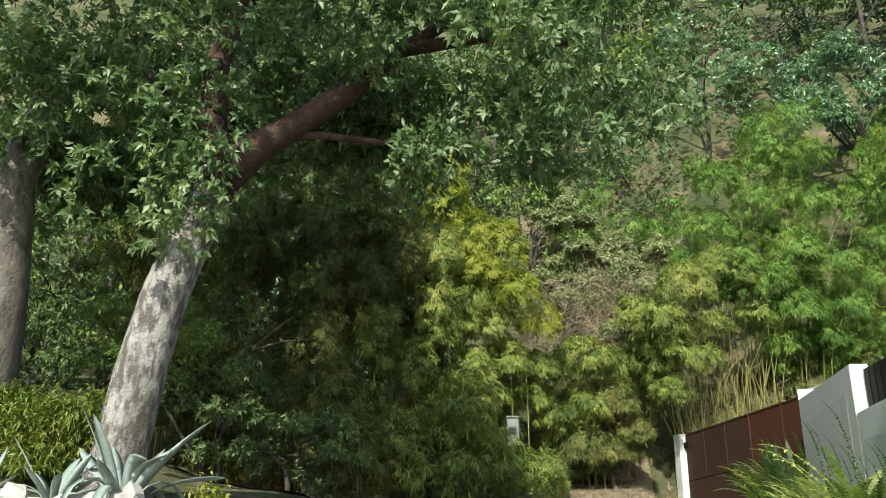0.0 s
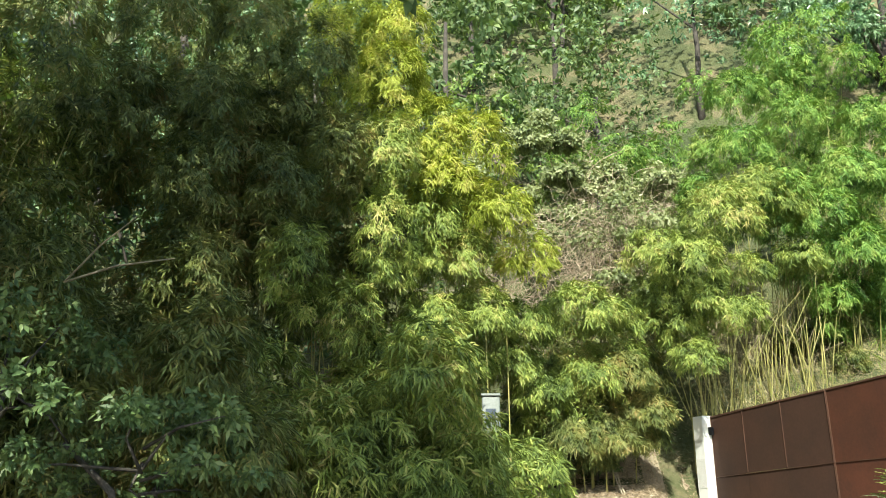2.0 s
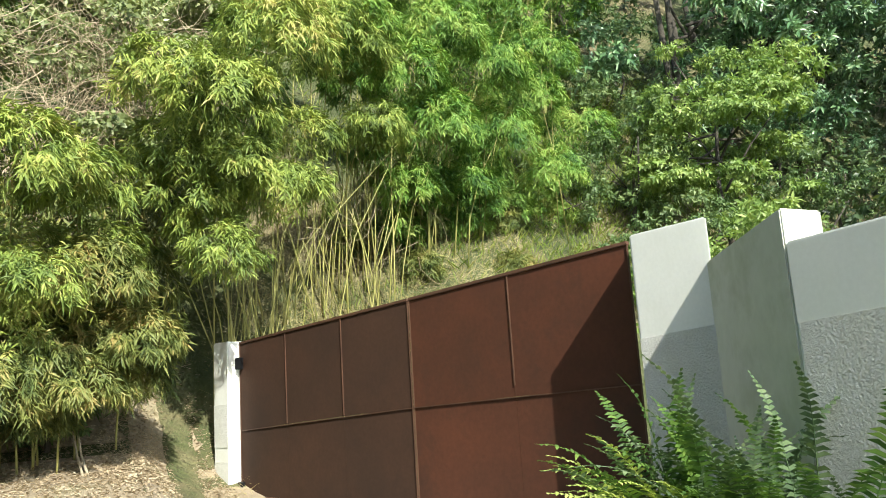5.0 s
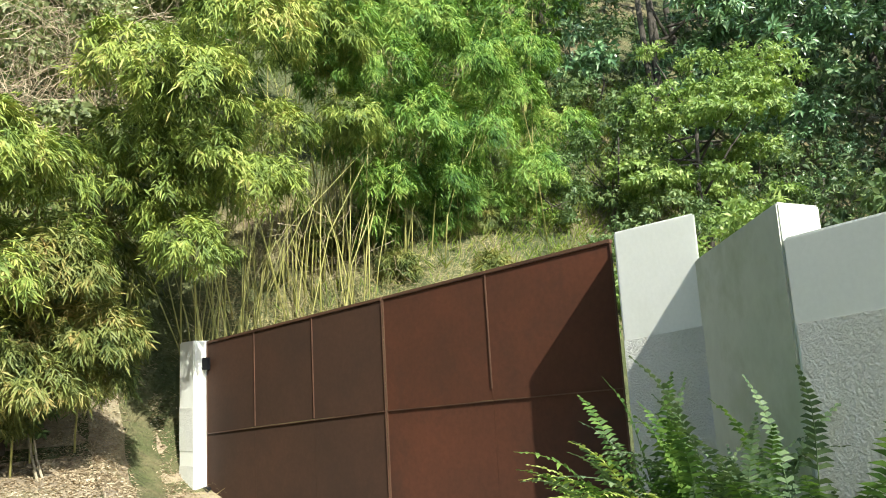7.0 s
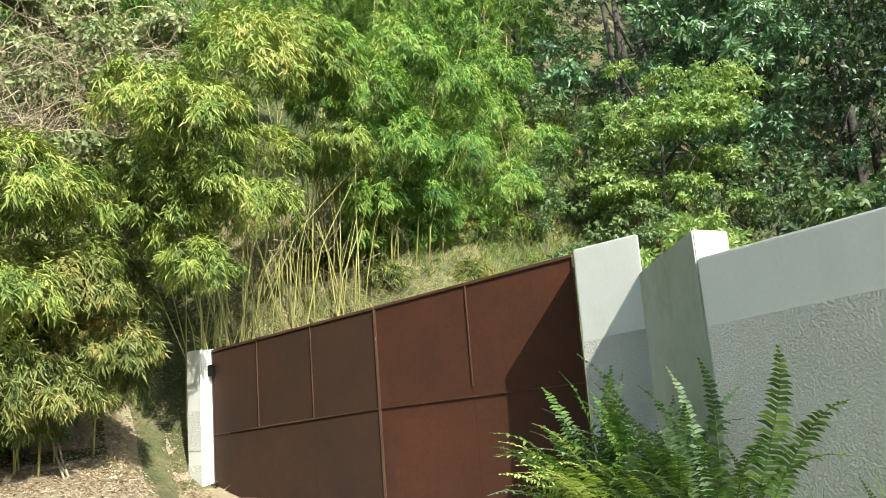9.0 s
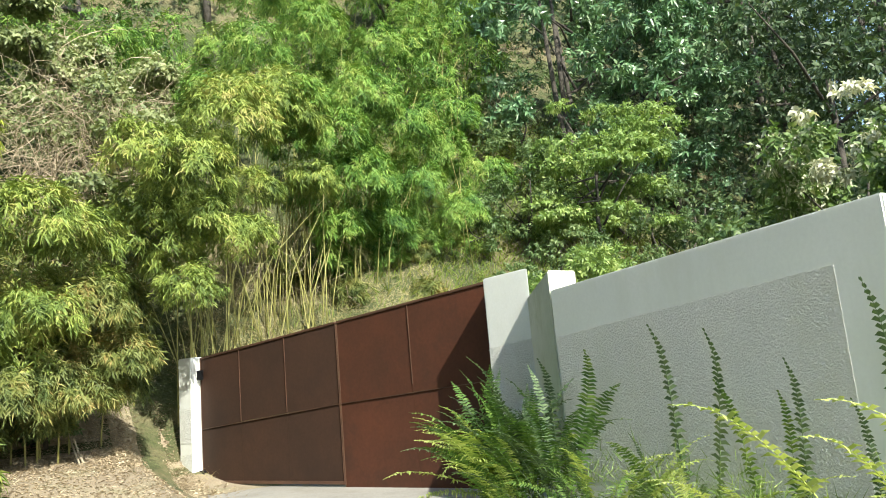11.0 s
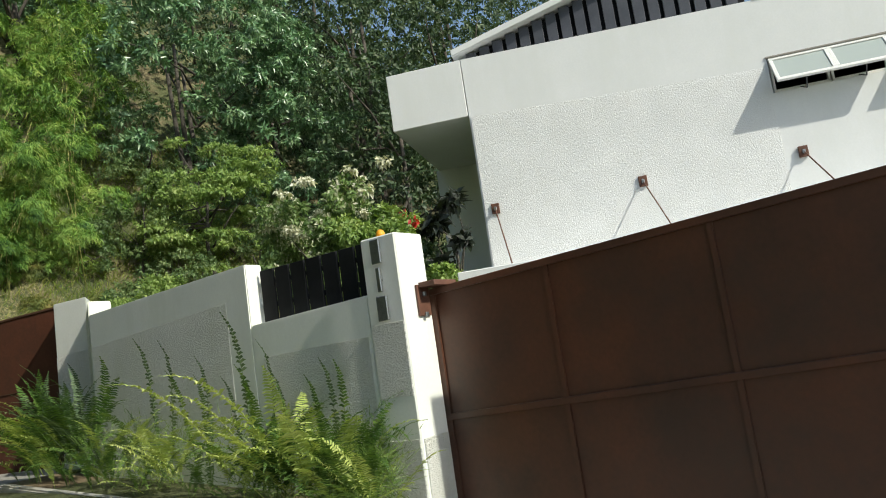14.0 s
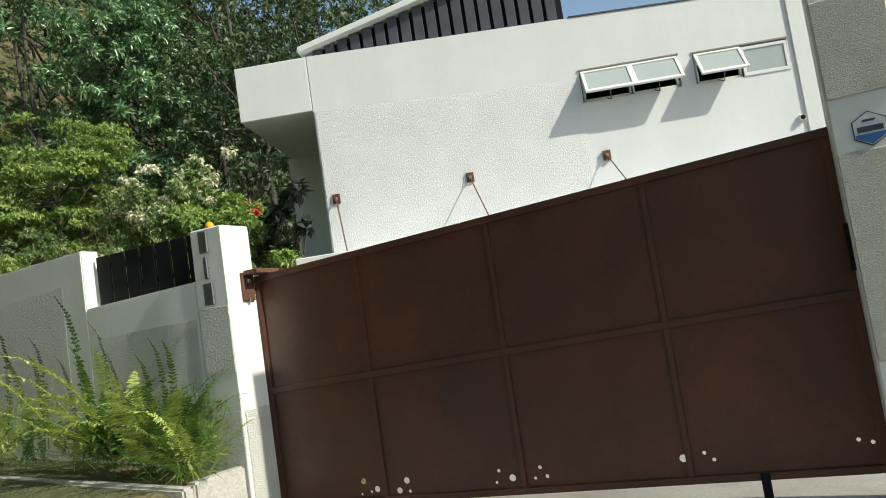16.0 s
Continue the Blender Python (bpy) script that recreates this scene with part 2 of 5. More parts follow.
LEAF_AGAVE = surface("blue_grey_agave_skin", (0.25, 0.32, 0.29), (0.42, 0.50, 0.46), 4, 30, 0.2, 40, 0.5, stain=(0.34, 0.38, 0.28), stain_scale=3)
LEAF_GRASS = leafy("grass_blade", [(0.12, 0.21, 0.03), (0.22, 0.32, 0.05), (0.36, 0.36, 0.10)], 0.6, 0.35)
LEAF_STRAW = leafy("dry_straw", [(0.22, 0.23, 0.08), (0.44, 0.38, 0.19), (0.62, 0.55, 0.34)], 0.7, 0.25)
LEAF_DRY = leafy("fallen_dry_leaf", [(0.26, 0.20, 0.13), (0.42, 0.34, 0.23), (0.58, 0.50, 0.37)], 0.8, 0.1)

m, n, l, b = mat_new("frosted_window_glass")
b.inputs["Base Color"].default_value = (0.50, 0.56, 0.54, 1)
b.inputs["Roughness"].default_value = 0.12
b.inputs["Transmission Weight"].default_value = 0.25
b.inputs["Specular IOR Level"].default_value = 0.8
GLASS = m


# ---- building helpers ----
def thing(name, label, category, group="", kind="", at=None):
    e = new(name)
    if at is not None:
        e.matrix_world = at
    return tagged(e, label, category, group, kind)


def mesh_of(name, verts, faces, material, smooth=False):
    me = bpy.data.meshes.new(name)
    me.from_pydata([tuple(v) for v in verts], [], [tuple(f) for f in faces])
    me.materials.append(material)
    if smooth:
        me.shade_smooth()
    me.update()
    return me


def part(name, data, material=None, parent=None, label="", kind=""):
    """Links a bmesh or a mesh as one object under a thing or a part."""
    if isinstance(data, bmesh.types.BMesh):
        me = bpy.data.meshes.new(name)
        data.to_mesh(me)
        data.free()
        me.materials.append(material)
        data = me
    ob = new(name, data)
    ob.parent = parent
    return tagged(ob, label, "", "", kind)


def bm_box(x0, x1, y0, y1, z0, z1, bevel=0.006, bm=None):
    bm = bm or bmesh.new()
    g = bmesh.ops.create_cube(bm, size=1.0, matrix=Matrix.Translation(((x0 + x1) / 2, (y0 + y1) / 2, (z0 + z1) / 2)) @ Matrix.Diagonal((x1 - x0, y1 - y0, z1 - z0, 1)))
    if bevel:
        edges = {e for v in g["verts"] for e in v.link_edges}
        bmesh.ops.bevel(bm, geom=list(edges), offset=bevel, segments=1, affect="EDGES")
    return bm


def bm_prism(plan, z0, z1, bevel=0.008):
    """An upright solid on a plan of (x, y); z0 and z1 are heights, or one height for each corner."""
    bm = bmesh.new()
    k = len(plan)
    z0 = z0 if isinstance(z0, (list, tuple)) else [z0] * k
    z1 = z1 if isinstance(z1, (list, tuple)) else [z1] * k
    lo = [bm.verts.new((x, y, z)) for (x, y), z in zip(plan, z0)]
    hi = [bm.verts.new((x, y, z)) for (x, y), z in zip(plan, z1)]
    bm.faces.new(lo[::-1])
    bm.faces.new(hi)
    for i in range(k):
        j = (i + 1) % k
        bm.faces.new((lo[i], lo[j], hi[j], hi[i]))
    bmesh.ops.recalc_face_normals(bm, faces=bm.faces)
    if bevel:
        bmesh.ops.bevel(bm, geom=list(bm.edges), offset=bevel, segments=2, affect="EDGES")
    return bm


def tube_data(path, radii, sides=8, verts=None, faces=None, wobble=0.0, rng=None):
    """A tapered tube along a path."""
    verts = [] if verts is None else verts
    faces = [] if faces is None else faces
    path = [Vector(p) for p in path]
    start = len(verts)
    a = None
    for i, p in enumerate(path):
        d = (path[min(i + 1, len(path) - 1)] - path[max(i - 1, 0)]).normalized()
        a = d.orthogonal().normalized() if a is None else (a - d * a.dot(d)).normalized()
        b2 = d.cross(a)
        for k in range(sides):
            w = 2 * math.pi * k / sides
            r = radii[i] * (1 + (wobble * rng.uniform(-1, 1) if rng is not None else 0))
            verts.append(p + (a * math.cos(w) + b2 * math.sin(w)) * r)
    for i in range(len(path) - 1):
        for k in range(sides):
            q = (k + 1) % sides
            o = start + i * sides
            faces.append((o + k, o + q, o + sides + q, o + sides + k))
    faces.append(tuple(start + k for k in range(sides))[::-1])
    faces.append(tuple(start + (len(path) - 1) * sides + k for k in range(sides)))
    return verts, faces


def unit(a):
    return a / np.maximum(np.linalg.norm(a, axis=-1, keepdims=True), 1e-9)


def leaf_mesh(name, pos, way, length, width, material, rng, fold=0.25, droop=0.25, face=None):
    """Many small pointed leaves, each folded along its rib: pos and way are arrays of places and directions."""
    k = len(pos)
    way = unit(way)
    side = unit(np.cross(way, (np.array([0, 0, 1.0]) if face is None else face) + rng.normal(0, 0.45 if face is None else 0.38, (k, 3))))
    up = np.cross(side, way)
    length = (np.ones(k) * length)[:, None]
    width = (np.ones(k) * width)[:, None]
    mid = pos + way * length * 0.42
    co = np.empty((k, 4, 3))
    co[:, 0] = pos
    co[:, 1] = mid + side * width * 0.5 + up * width * fold
    co[:, 2] = pos + way * length - np.array([0, 0, 1.0]) * length * droop
    co[:, 3] = mid - side * width * 0.5 + up * width * fold
    me = bpy.data.meshes.new(name)
    me.vertices.add(k * 4)
    me.vertices.foreach_set("co", co.reshape(-1))
    base = np.arange(k)[:, None] * 4
    idx = np.concatenate([base + np.array([0, 1, 2]), base + np.array([0, 2, 3])], axis=1).reshape(-1).astype(np.int32)
    me.loops.add(k * 6)
    me.loops.foreach_set("vertex_index", idx)
    me.polygons.add(k * 2)
    me.polygons.foreach_set("loop_start", np.arange(0, k * 6, 3, dtype=np.int32))
    me.materials.append(material)
    me.update(calc_edges=True)
    return me


def blade_mesh(name, pos, way, length, width, material, rng, face, droop=0.2):
    """Very many narrow tapering leaves, widest near the stalk."""
    k = len(pos)
    way = unit(way)
    side = unit(np.cross(way, face + rng.normal(0, 0.38, (k, 3))))
    length, width = (np.ones(k) * length)[:, None], (np.ones(k) * width)[:, None]
    co = np.empty((k, 3, 3))
    co[:, 0] = pos + side * width * 0.5
    co[:, 1] = pos + way * length - np.array([0, 0, 1.0]) * length * droop
    co[:, 2] = pos - side * width * 0.5
    me = bpy.data.meshes.new(name)
    me.vertices.add(k * 3)
    me.vertices.foreach_set("co", co.reshape(-1))
    me.loops.add(k * 3)
    me.loops.foreach_set("vertex_index", np.arange(k * 3, dtype=np.int32))
    me.polygons.add(k)
    me.polygons.foreach_set("loop_start", np.arange(0, k * 3, 3, dtype=np.int32))
    me.materials.append(material)
    me.update(calc_edges=True)
    return me


def lobe_leaves(rng, lobes, twigs, per, length, down=0.85, spread=0.6, shell=0.55, low=-0.35):
    """Places and directions of leaves in whorls over rounded lobes; lobes is an array of x, y, z, radius, height."""
    lobes = np.asarray(lobes, float)
    weight = lobes[:, 3] ** 2
    count = np.maximum(3, (twigs * weight / weight.mean()).astype(int))
    which = np.repeat(np.arange(len(lobes)), count)
    k = len(which)
    w = rng.uniform(0, 2 * np.pi, k)
    h = rng.uniform(low, 1, k)
    flat = np.sqrt(np.maximum(0.02, 1 - np.clip(h, -0.9, 1) ** 2))
    out = np.stack([np.cos(w) * flat, np.sin(w) * flat, h], 1)
    rad = rng.uniform(shell, 1.0, k) ** 0.6 * (1 + rng.normal(0, 0.10, k))
    c = lobes[which]
    place = c[:, :3] + out * np.stack([c[:, 3], c[:, 3], c[:, 4]], 1) * rad[:, None]
    lead = unit(out * np.array([spread, spread, spread * 0.5]) + np.array([0, 0, -down * 0.4]) + rng.normal(0, 0.2, (k, 3)))
    a = unit(np.cross(lead, rng.normal(0, 1, (k, 3))))
    b2 = np.cross(lead, a)
    turn = np.repeat(rng.uniform(0, 6.28, k), per) + np.tile(np.arange(per), k) * 2.4
    ring = np.repeat(a, per, 0) * np.cos(turn)[:, None] + np.repeat(b2, per, 0) * np.sin(turn)[:, None]
    step = np.tile(np.linspace(-0.9, 0.0, per), k)[:, None] * length
    place = np.repeat(place, per, 0) + np.repeat(lead, per, 0) * step + rng.normal(0, length * 0.06, (k * per, 3))
    way = unit(np.repeat(lead, per, 0) * 0.55 + ring * 0.85 + np.array([0, 0, -down * 0.45]) + rng.normal(0, 0.15, (k * per, 3)))
    return place, way, np.repeat(lead, per, 0) * 0.9 + np.array([0, 0, 0.5])


def dome_leaves(rng, domes, tufts, twigs, per, length):
    """Bamboo tops: lumpy umbrellas of hanging leaf sprays, each twig with leaves to both sides, hollow and dark beneath.
    Gives places, directions, facings, and a scale for each leaf; the last ones are broad shaded leaves inside the dome."""
    domes = np.asarray(domes, float)
    weight = domes[:, 3] ** 2
    count = np.maximum(5, (tufts * weight / weight.mean()).astype(int))
    which = np.repeat(np.arange(len(domes)), count)
    c = domes[which]
    k = len(c)
    w = rng.uniform(0, 2 * np.pi, k)
    h = rng.uniform(-0.30, 1.0, k)
    flat = np.sqrt(1 - np.clip(h, -0.9, 0.99) ** 2)
    out = np.stack([np.cos(w) * flat, np.sin(w) * flat, h], 1)
    knobs = unit(rng.normal(0, 1, (len(domes), 11, 3)) + np.array([0, 0, 0.35]))[which]
    near = np.argmax(np.einsum("kij,kj->ki", knobs, out), 1)
    knob = knobs[np.arange(k), near]
    out = unit(out + knob * rng.uniform(0.0, 0.8, (k, 1)))
    close = np.clip((np.sum(out * knob, 1) - 0.78) / 0.22, 0, 1)
    rad = (0.84 + 0.18 * close + rng.normal(0, 0.03, k))[:, None]
    hub = np.repeat(c[:, :3] + out * c[:, [3, 3, 4]] * rad, twigs, 0)
    out = np.repeat(out, twigs, 0)
    k = len(hub)
    start = hub + rng.normal(0, 0.045, (k, 3))
    fall = np.array([0, 0, -1.0]) + out * np.maximum(0, out[:, 2:3])
    way = unit(out * np.array([0.55, 0.55, 0.25]) + fall * 0.8 + rng.normal(0, 0.30, (k, 3)))
    step = np.tile(np.arange(per), k)[:, None] * length * 0.22
    place = np.repeat(start, per, 0) + np.repeat(way, per, 0) * step + rng.normal(0, length * 0.05, (k * per, 3))
    across = unit(np.cross(way, out + rng.normal(0, 0.25, (k, 3))))
    hand = np.tile(np.where(np.arange(per) % 2, 1.0, -1.0), k)[:, None]
    lead = unit(np.repeat(way, per, 0) * 0.6 + np.repeat(across, per, 0) * hand * 0.6 + np.array([0, 0, -0.25]) + rng.normal(0, 0.28, (k * per, 3)))
    face = np.repeat(out, per, 0) + np.array([0, 0, 0.25])
    inner = np.repeat(domes, np.maximum(20, (150 * weight / weight.mean()).astype(int)), 0)
    q = len(inner)
    away = unit(rng.normal(0, 1, (q, 3)) + np.array([0, 0, 0.45]))
    core = inner[:, :3] + away * inner[:, [3, 3, 4]] * rng.uniform(0.40, 0.70, (q, 1))
    return (np.concatenate([place, core]), np.concatenate([lead, unit(rng.normal(0, 1, (q, 3)) + np.array([0, 0, -0.6]))]),
            np.concatenate([face, away]), np.concatenate([rng.uniform(0.65, 1.3, k * per), np.full(q, 1.35)]))


def spray_mesh(name, domes, tufts, material, rng, leaf, wide=0.16):
    """The foliage of a bamboo: narrow folded leaves in sprays over domes."""
    pos, way, face, size = dome_leaves(rng, domes, tufts, 6, 5, leaf)
    return leaf_mesh(name, pos, way, leaf * size, leaf * wide * size * rng.uniform(0.8, 1.2, len(pos)), material, rng, 0.2, 0.2, face)


# ---- ground ----
def smooth01(v):
    v = min(1.0, max(0.0, v))
    return v * v * (3 - 2 * v)


def softplus(v, k=0.6):
    return v if v > 40 * k else k * math.log1p(math.exp(v / k))


def lane_z(y):
    return 0.62 + 0.095 * max(-60.0, y) - 0.095 * softplus(y - 13.0, 0.5)


def ground_z(x, y):
    """Height of the land: a road climbing along y, a raised bed beside it, a steep hillside behind."""
    z = lane_z(y)
    z += 0.50 * smooth01((y - 16.0) / 3.5) * smooth01((2.9 - x) / 0.7)
    foot = 20.7 - 1.2 * smooth01((x - 4.0) / 3)
    rise = softplus(min(y, 110.0) - foot, 0.35) - 0.55 * softplus(min(y, 110.0) - 36, 2.0)
    z += (rise + 0.5 * softplus(min(y, 60.0) - 26, 2.0)) * (1.0 - 0.85 * smooth01((x - 26) / 30))
    z += 1.0 * smooth01((y - foot + 0.1) / 1.3) * smooth01((x - 3.2) / 1.0)
    z += 0.55 * smooth01((-2.3 - x) / 0.9) * smooth01((16 - y) / 6) + 0.42 * softplus(-x - 4.8) * smooth01((y + 10) / 12)
    z += 0.04 * smooth01((-1.9 - x) / 0.9) * smooth01((y - 11.0) / 1.2) * smooth01((15.4 - y) / 1.2)
    z += 0.12 * softplus(min(x, 30.0) - 7.0) * smooth01((y - 10) / 6)
    z -= max(0.0, lane_z(y) - 0.90) * smooth01((x - 2.95) / 1.3) * smooth01((8.3 - x) / 0.6) * smooth01((9.0 - y) / 0.12) * smooth01((y - 1.5) / 1.0)
    wild = smooth01((y - 20.5) / 3) + smooth01((-x - 3.2) / 2)
    z += min(1.0, wild) * (0.35 * noise.noise((x * 0.35, y * 0.35, 0)) + 0.12 * noise.noise((x * 1.3, y * 1.3, 5)))
    return z


def grid_axis(fine0, fine1, step, far0, far1):
    a = list(np.arange(fine0, fine1 + 1e-6, step))
    s, v = step, fine1
    while v < far1:
        s *= 1.35
        v += s
        a.append(min(v, far1))
    s, v = step, fine0
    while v > far0:
        s *= 1.35
        v -= s
        a.insert(0, max(v, far0))
    return a


gx, gy = grid_axis(-9, 20, 0.4, -900, 900), grid_axis(-4, 34, 0.4, -900, 900)
gv = [(x, y, ground_z(x, y)) for y in gy for x in gx]
gf = [(j * len(gx) + i, j * len(gx) + i + 1, (j + 1) * len(gx) + i + 1, (j + 1) * len(gx) + i) for j in range(len(gy) - 1) for i in range(len(gx) - 1)]
ground = new("ground", mesh_of("ground", gv, gf, HILL, True))
tagged(ground, "steep overgrown hillside of green cover and bare soil", "ground", kind="structure")


def strip(name, left, right, y0, y1, lift, material, label, category):
    """A paved strip that follows the land between two edges given as functions of y."""
    v, f = [], []
    ys = list(np.arange(y0, y1 + 1e-6, 0.5))
    for y in ys:
        for k in range(7):
            x = left(y) + (right(y) - left(y)) * k / 6
            v.append((x, y, lane_z(y) + lift))
    top = len(v)
    v += [(a, b2, c - 0.25) for a, b2, c in v]
    for j in range(len(ys) - 1):
        for k in range(6):
            a = j * 7 + k
            f.append((a, a + 1, a + 8, a + 7))
        f.append((j * 7, (j + 1) * 7, (j + 1) * 7 + top, j * 7 + top))
        f.append((j * 7 + 6, j * 7 + 6 + top, (j + 1) * 7 + 6 + top, (j + 1) * 7 + 6))
    ob = new(name, mesh_of(name, v, f, material))
    return tagged(ob, label, category, kind="structure")


strip("road", lambda y: -2.2, lambda y: 3.0, -30, 16.5, 0.03, ASPHALT, "grey asphalt lane climbing towards the hillside", "road")
vx, vy = np.arange(-5.4, -1.7, 0.2), np.arange(12.4, 18.2, 0.2)
edge_in = [-1.9 + 0.25 * math.sin(y * 1.7) + 0.12 * math.sin(y * 4.1) for y in vy]
vv = [(min(x, e), y, max(ground_z(min(x, e), y), lane_z(y) + 0.03) + 0.035) for y, e in zip(vy, edge_in) for x in vx]
vf = [(j * len(vx) + i, j * len(vx) + i + 1, (j + 1) * len(vx) + i + 1, (j + 1) * len(vx) + i) for j in range(len(vy) - 1) for i in range(len(vx) - 1)]
tagged(new("verge", mesh_of("verge", vv, vf, DIRT, True)), "bare trodden dirt verge below the bamboo", "verge", kind="structure")
bx, by = np.arange(-1.9, 4.31, 0.2), np.arange(16.9, 21.9, 0.2)
bv = [(x, y, ground_z(x, y) + 0.02 * smooth01(2 * min(x + 1.9, 4.3 - x, y - 16.9, 21.7 - y)) - 0.01) for y in by for x in bx]
bf = [(j * len(bx) + i, j * len(bx) + i + 1, (j + 1) * len(bx) + i + 1, (j + 1) * len(bx) + i) for j in range(len(by) - 1) for i in range(len(bx) - 1)]
tagged(new("ground_bank", mesh_of("ground_bank", bv, bf, DIRT, True)), "bare tan soil bank under the bamboo", "ground", kind="structure")
dv = [(x, y, lane_z(y) + 0.04 - max(0.0, lane_z(y) - 0.93) * smooth01((x - 3.0) / 1.3)) for y in np.arange(1.8, 8.92, 0.3) for x in (3.0, 3.3, 3.6, 3.9, 4.2, 4.5, 5.2, 6.4, 7.6)]
df = [(j * 9 + i, j * 9 + i + 1, j * 9 + i + 10, j * 9 + i + 9) for j in range(len(dv) // 9 - 1) for i in range(8)]
tagged(new("driveway", mesh_of("driveway", dv, df, CONCRETE, True)), "pale concrete driveway apron in front of the gate", "driveway", kind="structure")
strip("driveway_2", lambda y: 3.0, lambda y: 5.6, 14.6, 19.4, 0.05, CONCRETE, "pale concrete apron below the upper gate", "driveway")


# ---- boundary wall ----
FRONT = 4.45
BACK = 4.66


def wall_piece(name, plan, z0, z1, material, label, category="wall", kind="structure", bevel=0.01):
    ob = part(name, bm_prism(plan, z0, z1, bevel), material)
    return tagged(ob, label, category, kind=kind)


wall_piece("wall_east", [(FRONT, 10.76), (BACK, 10.76), (BACK, 13.46), (FRONT, 13.46)], 0.8, [3.735, 3.735, 3.655, 3.655], WHITE, "white painted masonry boundary wall with roughcast panel")
wall_piece("wall_low", [(FRONT, 9.30), (BACK, 9.30), (BACK, 10.757), (FRONT, 10.757)], 0.8, [3.20, 3.20, 3.15, 3.15], WHITE, "low white boundary wall below a black slatted fence")
wall_piece("wall_return", [(4.452, 13.464), (4.74, 13.464), (5.24, 14.50), (5.03, 14.52)], 1.0, [3.82, 3.82, 3.745, 3.745], WHITE_MOSSY, "white wall turning back to the upper gate, its end rising above the boundary wall")
wall_piece("wall_gate_post", [(4.908, 15.05), (5.02, 14.46), (5.25, 14.76), (5.36, 15.42), (5.25, 15.42)], 1.2, [4.02, 4.025, 4.025, 4.02, 4.02], WHITE, "broad white masonry gate post beside the upper gate")
part("roughcast_panel", bm_prism([(FRONT - 0.002, 11.08), (FRONT + 0.01, 11.08), (FRONT + 0.01, 13.44), (FRONT - 0.002, 13.44)], 2.2, [3.42, 3.42, 3.28, 3.28], 0), ROUGHCAST, bpy.data.objects["wall_east"], "coarse roughcast white render")
part("roughcast_panel", bm_prism([(FRONT - 0.004, 9.34), (FRONT + 0.01, 9.34), (FRONT + 0.01, 10.62), (FRONT - 0.004, 10.62)], 2.0, [2.86, 2.86, 2.84, 2.84], 0), ROUGHCAST, bpy.data.objects["wall_low"], "coarse roughcast white render")
part("roughcast_panel", bm_prism([(4.900, 15.045), (5.012, 14.465), (5.03, 14.475), (4.92, 15.05)], 1.3, [3.32, 3.36, 3.36, 3.32], 0.005), ROUGHCAST, bpy.data.objects["wall_gate_post"], "coarse roughcast white render")

# pillar beside the main gate
pillar = thing("gate_pillar", "white square masonry gate pillar with roughcast lower part", "pillar")
part("shaft", bm_box(FRONT - 0.01, 4.82, 8.93, 9.298, 0.8, 3.66, 0.012), WHITE, pillar)
for low, high in ((0.9, 2.0), (2.34, 2.94)):
    part("roughcast_panel", bm_box(FRONT - 0.0145, FRONT, 8.945, 9.285, low, high, 0.003), ROUGHCAST, pillar, "coarse roughcast white render")
part("roughcast_panel", bm_box(FRONT + 0.02, 4.80, 8.918, 8.932, 0.9, 2.0, 0.005), ROUGHCAST, pillar, "coarse roughcast white render")
for z, wide in ((3.53, 0.10), (3.295, 0.045), (3.06, 0.11)):
    bar = part("steel_bar", bm_box(FRONT - 0.055, FRONT - 0.03, 9.115 - wide / 2, 9.115 + wide / 2, z - 0.10, z + 0.10, 0.006), STEEL)
    part("stud", bm_box(FRONT - 0.032, FRONT - 0.008, 9.105, 9.125, z - 0.01, z + 0.01, 0.002), STEEL, bar)
    tagged(bar, "upright brushed steel plate standing off a white pillar", "plate", "steel plates on the pillar")
beacon = thing("beacon_lamp", "small amber plastic beacon on top of the pillar", "lamp", at=pose(4.62, 9.21, 3.66))
part("base", bm_box(-0.04, 0.04, -0.04, 0.04, 0.0, 0.02, 0.006), BLACK, beacon)
dome = bmesh.new()
bmesh.ops.create_uvsphere(dome, u_segments=16, v_segments=10, radius=0.04, matrix=Matrix.Translation((0, 0, 0.045)) @ Matrix.Diagonal((1, 1, 1.1, 1)))
part("dome", dome, AMBER, beacon, "amber lens")

# slatted fence over the low wall
fence = thing("slat_fence", "black painted vertical slat fence on a low white wall", "fence")
for i in range(7):
    y = 9.385 + 0.205 * i
    z = 3.20 - 0.05 * (y - 9.3) / 1.46
    part("slat", bm_box(4.585, 4.61, y - 0.083, y + 0.096, z + 0.005, 3.66, 0.003), BLACK, fence)
for z in (3.30, 3.52):
    part("rail", bm_box(4.612, 4.64, 9.30, 10.745, z, z + 0.045, 0.003), BLACK, fence)


# ---- gates ----
def line_z(za, zb, y, ya, yb):
    return za + (zb - za) * (y - ya) / (yb - ya)


